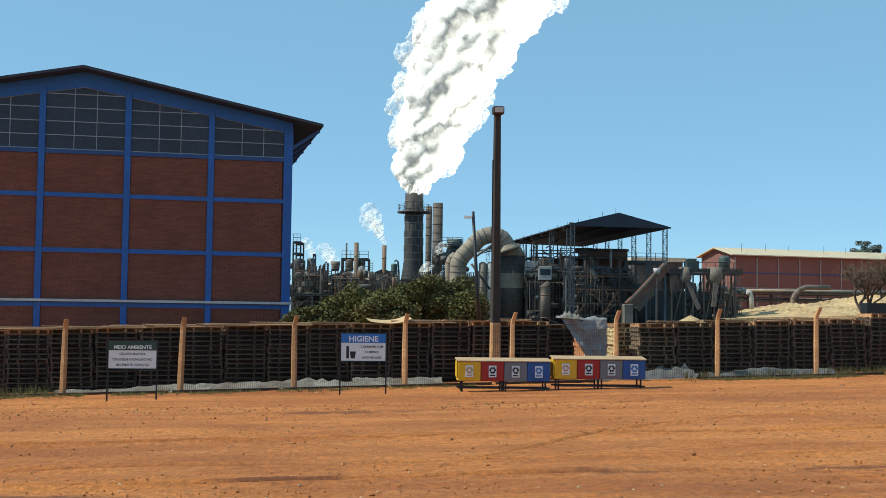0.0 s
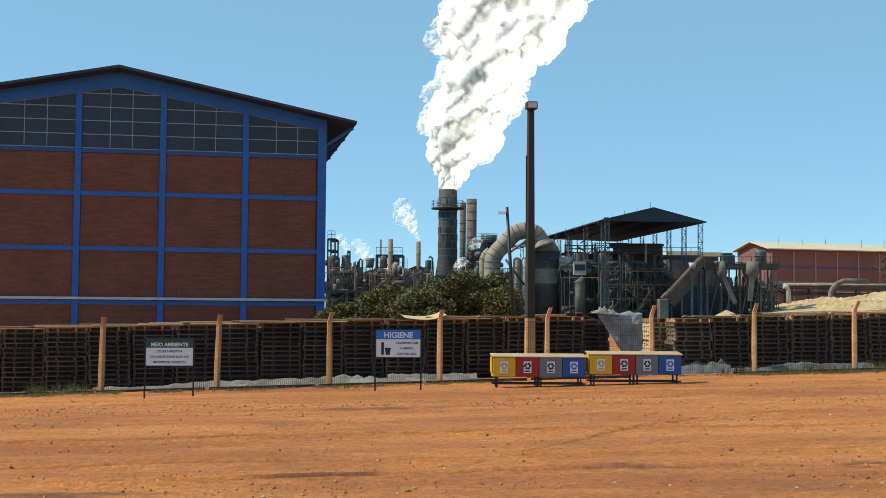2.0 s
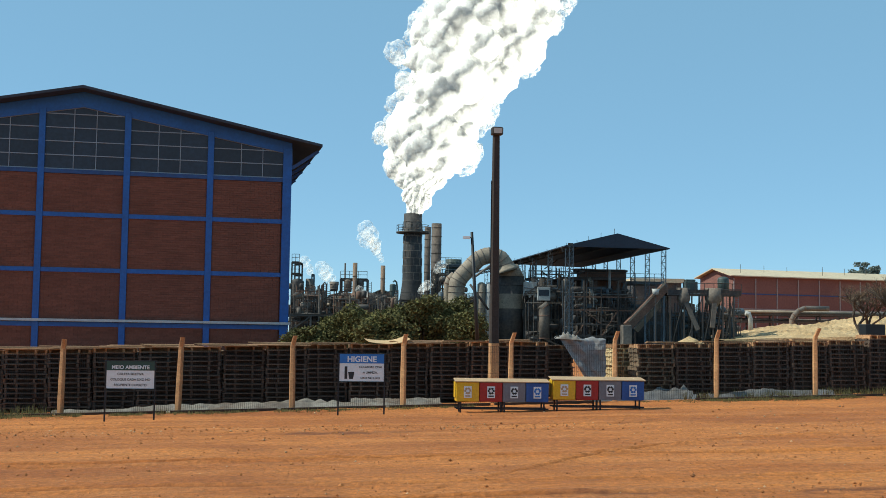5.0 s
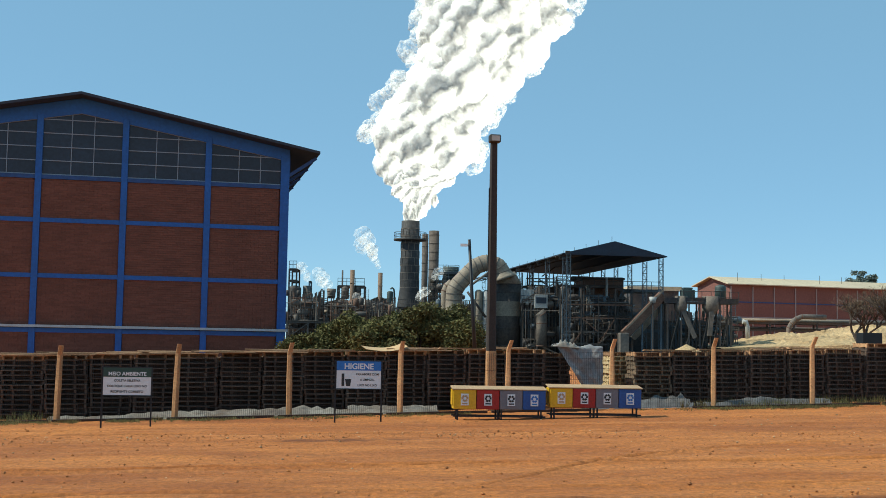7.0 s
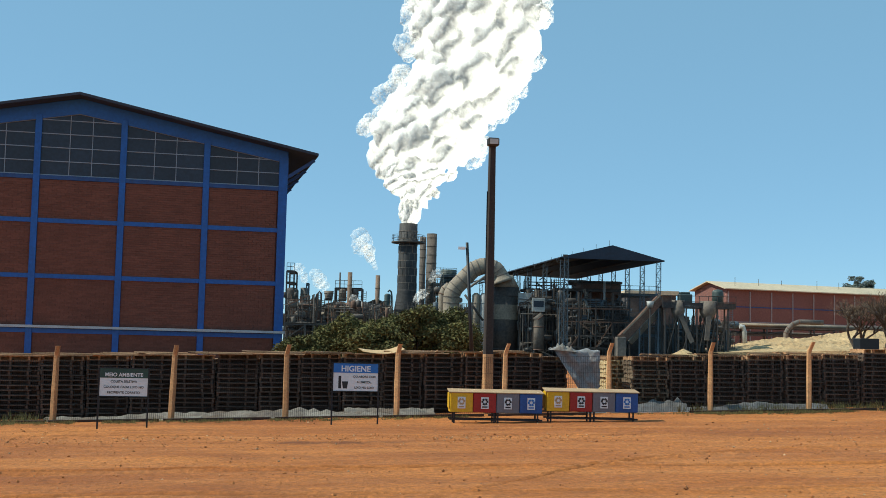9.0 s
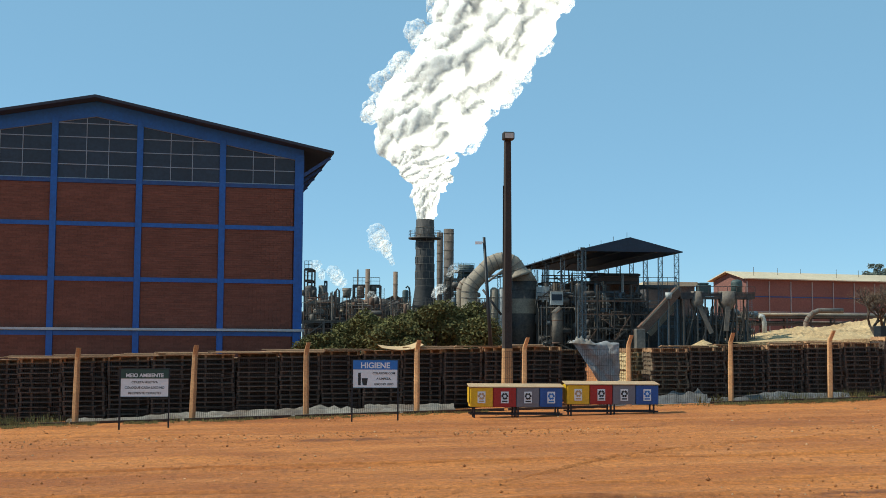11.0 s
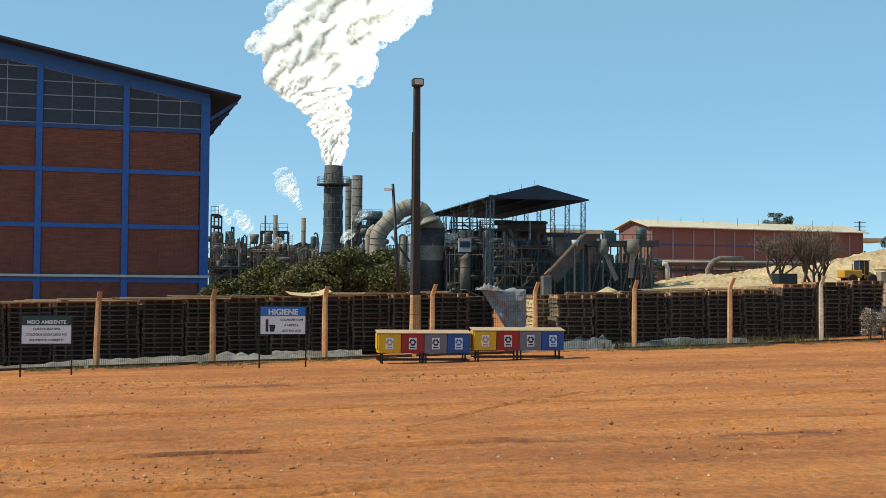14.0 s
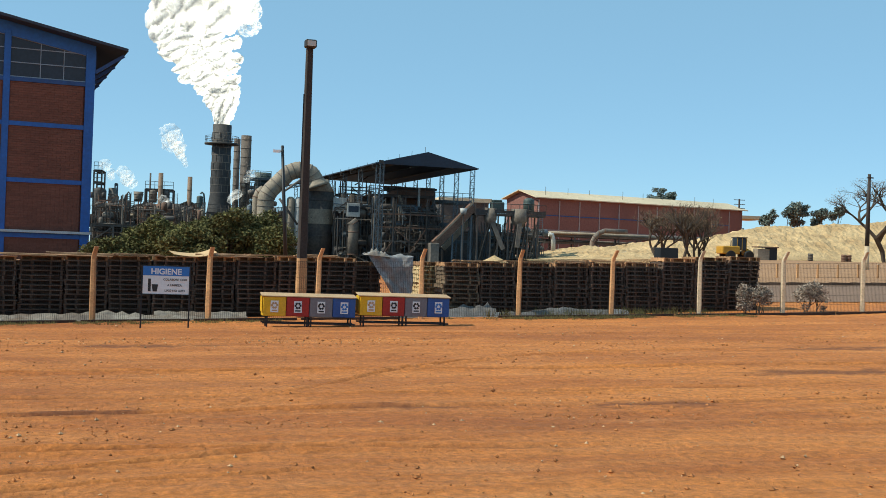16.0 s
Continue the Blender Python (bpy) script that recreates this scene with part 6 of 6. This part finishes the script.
def build_plants():
    # dense dark trees before the works
    for k, (tx, tz, w, d) in enumerate(((-7.22, 2.31, 2.60, 68.00), (-6.01, 2.99, 3.40, 70.00), (-4.71, 3.63, 3.80, 69.00), (-3.07, 3.09, 3.60, 67.00), (-1.91, 3.71, 4.00, 70.00), (-0.41, 4.15, 4.20, 69.00), (0.91, 4.22, 3.60, 71.00), (1.70, 3.31, 2.60, 68.00))):
        build_tree("green_tree", tx, d, tz - land(tx, d), w, LEAF_DARK, 0.11, 11000, 60 + k, "dense dark green leafy tree before the works", "green trees before the works", 3, 0.12, 0.9, -0.05, 0.8, 3, None, 0.35)
    # bare trees by the heap
    for k, (tx, tz, w) in enumerate(((50.63, 9.77, 9.50), (52.78, 10.14, 9.50), (54.83, 9.82, 8.50), (56.50, 7.95, 6.50))):
        build_tree("dry_tree", tx, 140 + k, tz - 2.2, w, LEAF_DRY, 0.05, 4200, 80 + k, "nearly bare brown tree with a wide twiggy crown", "bare trees by the heap", 5, 0.2, 0.75, 0.22, 0.8, 2)
    build_tree("dry_tree", 74.2, 132, 12.82 - 3.0, 15, LEAF_DRY, 0.06, 5000, 91, "wide bare tree beside the heap", "bare trees by the heap", 5, 0.25, 0.75, 0.1, 0.7, 1)
    # far woods
    for k, (tx, tz, w, d) in enumerate(((114.43, 14.52, 6.00, 250.00), (118.77, 15.64, 7.00, 252.00), (121.23, 16.42, 8.00, 250.00), (124.15, 15.58, 5.00, 251.00), (93.45, 19.25, 6.00, 262.00), (90.13, 17.35, 6.00, 263.00), (123.56, 15.43, 5.00, 240.00))):
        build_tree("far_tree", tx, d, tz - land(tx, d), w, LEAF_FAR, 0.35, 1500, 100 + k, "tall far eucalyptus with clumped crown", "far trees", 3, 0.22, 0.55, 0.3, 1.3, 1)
    # two thorny bushes by the fence
    for k, (u, v) in enumerate(((18.0, 0.4), (19.95, 0.4), (17.5, 0.5))):
        x, y = fence_at(u, v)
        build_tree("shrub", x, y, (0.98, 1.05, 1.0)[k], (0.85, 1.2, 0.35)[k], SHRUB_LEAF, 0.04, 2600, 120 + k, "grey-green flowering shrub beside the fence", "shrubs by the fence", 3, 0.02, 0.8, 0.0, 0.2, 5, None, 0.6)


SHRUB_LEAF = material("pale_flowering_leaf", (0.42, 0.34, 0.27), 0.9, vary=0.3, scale=3, bump=0, island=0.6)
build_plants()


# ---- steam ----
def steam_material(name, thick, white=0.57, spread=0.82):
    """White droplets; thick: least and most cover of a ragged veil, or None for the dense core; spread: the share
    shaded with normals fixed at the sun, which brightens every side.
    """
    m = bpy.data.materials.new(name)
    m.use_nodes = True
    n, l = m.node_tree.nodes, m.node_tree.links
    n.remove(n["Principled BSDF"])
    # normals fixed at the sun shade every side as sunlit, instead of scattering
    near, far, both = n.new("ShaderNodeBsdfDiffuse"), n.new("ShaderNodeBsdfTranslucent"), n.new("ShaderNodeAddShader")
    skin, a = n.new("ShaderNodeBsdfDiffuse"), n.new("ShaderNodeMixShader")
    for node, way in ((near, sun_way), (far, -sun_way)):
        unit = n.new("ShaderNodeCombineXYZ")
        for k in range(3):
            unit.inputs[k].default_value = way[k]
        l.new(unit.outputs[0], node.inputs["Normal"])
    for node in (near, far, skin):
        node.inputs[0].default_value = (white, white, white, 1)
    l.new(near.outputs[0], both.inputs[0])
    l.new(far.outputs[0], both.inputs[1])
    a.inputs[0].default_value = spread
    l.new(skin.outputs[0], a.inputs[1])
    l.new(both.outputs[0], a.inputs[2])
    last = a
    if thick:
        t, mix = n.new("ShaderNodeBsdfTransparent"), n.new("ShaderNodeMixShader")
        co, tex, mr = n.new("ShaderNodeTexCoord"), n.new("ShaderNodeTexNoise"), n.new("ShaderNodeMapRange")
        tex.inputs["Scale"].default_value, tex.inputs["Detail"].default_value, tex.inputs["Roughness"].default_value = 2.6, 6, 0.62
        l.new(co.outputs["Object"], tex.inputs["Vector"])
        for key, value in zip(("From Min", "From Max", "To Min", "To Max"), (0.40, 0.66, *thick)):
            mr.inputs[key].default_value = value
        l.new(tex.outputs[0], mr.inputs["Value"])
        l.new(mr.outputs[0], mix.inputs[0])
        l.new(t.outputs[0], mix.inputs[1])
        l.new(a.outputs[0], mix.inputs[2])
        last = mix
    l.new(last.outputs[0], n["Material Output"].inputs["Surface"])
    return m


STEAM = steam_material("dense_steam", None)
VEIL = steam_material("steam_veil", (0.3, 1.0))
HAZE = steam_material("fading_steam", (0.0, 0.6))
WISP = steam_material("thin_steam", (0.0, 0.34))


def puff_mesh(name, seed, shells):
    """A billowing lump of about unit radius, in nested shells (radius, material) that thin outwards."""
    verts, faces, slots = [], [], []
    for k, (radius, mat) in enumerate(shells):
        o = Vector((seed * 7.3 + k * 0.15, seed * 3.1, seed * 5.7))
        bm = bmesh.new()
        bmesh.ops.create_icosphere(bm, subdivisions=3, radius=1.0)
        base = len(verts)
        for v in bm.verts:
            p = v.co.copy()
            b = 0.76 + 0.30 * abs(noise.noise(p * 1.5 + o)) * 1.6 + 0.13 * abs(noise.noise(p * 3.4 + o)) * 1.6 + 0.05 * abs(noise.noise(p * 7.5 + o)) * 1.6
            verts.append(tuple(p * (b * radius)))
        faces += [tuple(base + v.index for v in f.verts) for f in bm.faces]
        slots += [k] * len(bm.faces)
        bm.free()
    me = bpy.data.meshes.new(name)
    me.from_pydata(verts, [], faces)
    for radius, mat in shells:
        me.materials.append(mat)
    for p, slot in zip(me.polygons, slots):
        p.use_smooth, p.material_index = True, slot
    return me


# outline of the plume: metres above the mouth, then for each time the left and the right edge
RISE = (0, 4, 9, 14, 20, 27, 36)
EDGES = (
    (0.0, (-3.2, -3.3, -2.9, -2.5, -0.5, 6.0), (5.0, 8.0, 10.7, 13.0, 18.0, 26.0)),
    (3.5, (-1.7, -4.8, -4.0, 0.5, -4.7, 3.5), (4.0, 8.5, 11.0, 12.5, 21.0, 24.0)),
    (7.0, (-2.2, -6.0, -7.8, -5.0, -1.0, 1.3), (4.5, 9.8, 11.5, 14.0, 20.0, 27.0)),
    (9.0, (-2.0, -6.0, -8.5, -5.0, -1.5, -0.5), (3.2, 9.0, 11.5, 15.5, 20.0, 22.0)),
    (12.5, (-2.0, -3.5, -10.5, -11.7, -6.5, 3.0), (2.3, 3.2, 4.4, 10.7, 15.5, 24.0)),
    (14.5, (-2.5, -6.0, -11.5, -13.3, -8.0, 0.0), (2.3, 2.7, 3.6, 5.5, 13.5, 20.0)),
    (16.0, (-2.3, -9.3, -12.3, -13.4, -9.0, -3.0), (2.5, 3.0, 3.3, 3.6, 10.0, 18.0)))


def plume_edges(s, t):
    per = []
    for tt, left, right in EDGES:
        per.append((np.interp(s, RISE, (-1.2, *left)), np.interp(s, RISE, (1.2, *right))))
    ts = [e[0] for e in EDGES]
    return float(np.interp(t, ts, [p[0] for p in per])), float(np.interp(t, ts, [p[1] for p in per]))


MOUTH = (-4.25, 200.0, 21.9)
STEPS = [0, 1.5, 3.5, 5.25, 7, 9, 10.75, 12.5, 14.5, 16]
CLIMB = 0.75


def build_plume():
    """Returns the puffs with the rows of their ways."""
    rng = random.Random(77)
    plume = thing("steam_plume", pose(*MOUTH), "dense white steam plume billowing from the chimney mouth", "steam plume")
    big = [puff_mesh("puff", k, ((0.94, STEAM), (1.04, VEIL))) for k in range(8)]
    thin = [puff_mesh("puff", k + 20, ((0.95, HAZE),)) for k in range(4)]
    moves = []

    def add(s0, size, q, p, me, squeeze=0.8, unfold=False):
        ob = new("puff", me)
        ob.parent = plume
        ob.scale = (size, size, size * (2.0 if unfold else 1.0))
        ob.visible_shadow = False    # no cast shadow, so puffs don't darken one another
        spin = rng.uniform(-2.5, 2.5)
        a0, b0 = rng.uniform(0, 360), rng.uniform(-40, 40)
        rows = []
        for t in STEPS:
            s = s0 + CLIMB * t
            left, right = plume_edges(max(0, s), t)
            mid, half = (left + right) / 2, (right - left) / 2
            room = max(0.0, half - size * squeeze)
            depth = max(0.0, min(half, 7.5) - size * squeeze)
            if s < 1:
                k = max(0.0, s)
                mid, room, depth = mid * k, room * k, depth * k
            # a puff leaves the mouth upright and rolls over as it spreads
            tip = 72 * smooth((s - 1.2) / 6) if unfold else b0 + spin * t
            rows.append((t, pose(mid + q * room, p * depth, s, tip, 0, a0 + spin * 2 * t)))
        moves.append((ob, rows))
    # what already hangs in the air at the start
    n = 135
    for i in range(n):
        s0 = 1.5 + 37.0 * (i + rng.random()) / n
        left, right = plume_edges(s0, 0)
        half = (right - left) / 2
        a, rho = rng.uniform(0, 2 * math.pi), rng.uniform(0.55, 1.0)
        size = min(rng.uniform(2.4, 4.6), half * 0.7)
        add(s0, size, math.cos(a) * rho, math.sin(a) * rho, rng.choice(big))
    # what leaves the mouth during the clip
    n = 210
    for i in range(n):
        s0 = -13.0 + 14.8 * (i + rng.random()) / n
        a, rho = rng.uniform(0, 2 * math.pi), rng.uniform(0.3, 1.0)
        add(s0, rng.uniform(0.82, 0.95), math.cos(a) * rho, math.sin(a) * rho, rng.choice(big), 0.8, True)
    # fraying edges
    for i in range(40):
        s0 = rng.uniform(4, 34)
        side = rng.choice((-1, 1, 1))
        add(s0, rng.uniform(1.0, 2.4), side * rng.uniform(0.95, 1.12), rng.uniform(-0.4, 0.4), rng.choice(thin), 0.3)
    return moves


def build_wisps():
    """Thin drifting steam at the small chimneys."""
    rng = random.Random(5)
    meshes = [puff_mesh("wisp", k + 40, ((0.95, WISP),)) for k in range(4)]
    moves = []

    def wisp(origin, n, way, speed, size, label, grow_to, span):
        g = thing("steam_wisp", pose(*origin), label, "steam wisp", "steam wisps")
        for i in range(n):
            ob = new("puff", rng.choice(meshes))
            ob.parent = g
            f = i / n
            r = size + (grow_to - size) * f
            ob.scale = (r * 1.2, r, r)
            ob.visible_shadow = False
            s0 = f * span
            jx, jz = rng.uniform(-0.6, 0.6) * r, rng.uniform(-0.4, 0.4) * r
            rows = []
            for t in (0, 4, 8, 12, 16):
                s = s0 + speed * t
                rows.append((t, pose(way[0] * s + jx, 0.3 * math.sin(i), way[1] * s + jz, t * 2, 0, i * 40 + t * 3)))
            moves.append((ob, rows))
    wisp((-8.96, 193.50, 13.14), 12, (-0.45, 0.9), 0.10, 0.4, "thin white steam drifting up from a short chimney", 1.6, 6.0)
    wisp((-17.44, 200.00, 10.17), 6, (-0.5, 0.8), 0.08, 0.6, "faint steam drifting beside the dark tank", 1.3, 3.0)
    wisp((-21.01, 200.00, 11.54), 5, (-0.4, 0.9), 0.08, 0.5, "faint steam rising among the vessels", 1.0, 2.4)
    wisp((-2.53, 196.00, 8.76), 5, (0.3, 0.9), 0.06, 0.5, "white steam leaking between the chimneys", 0.9, 1.8)
    wisp((-0.18, 198.00, 12.09), 5, (0.2, 0.9), 0.06, 0.45, "white steam leaking at the rear chimney's foot", 0.9, 1.8)
    wisp((-10.81, 186.00, 7.47), 4, (-0.5, 0.5), 0.05, 0.4, "low steam before the rusty vessels", 0.8, 2.0)
    return moves


PLUME_MOVES = build_plume()
WISP_MOVES = build_wisps()


def motions():
    for ob, rows in PLUME_MOVES + WISP_MOVES:
        walk(ob, rows)


motions()
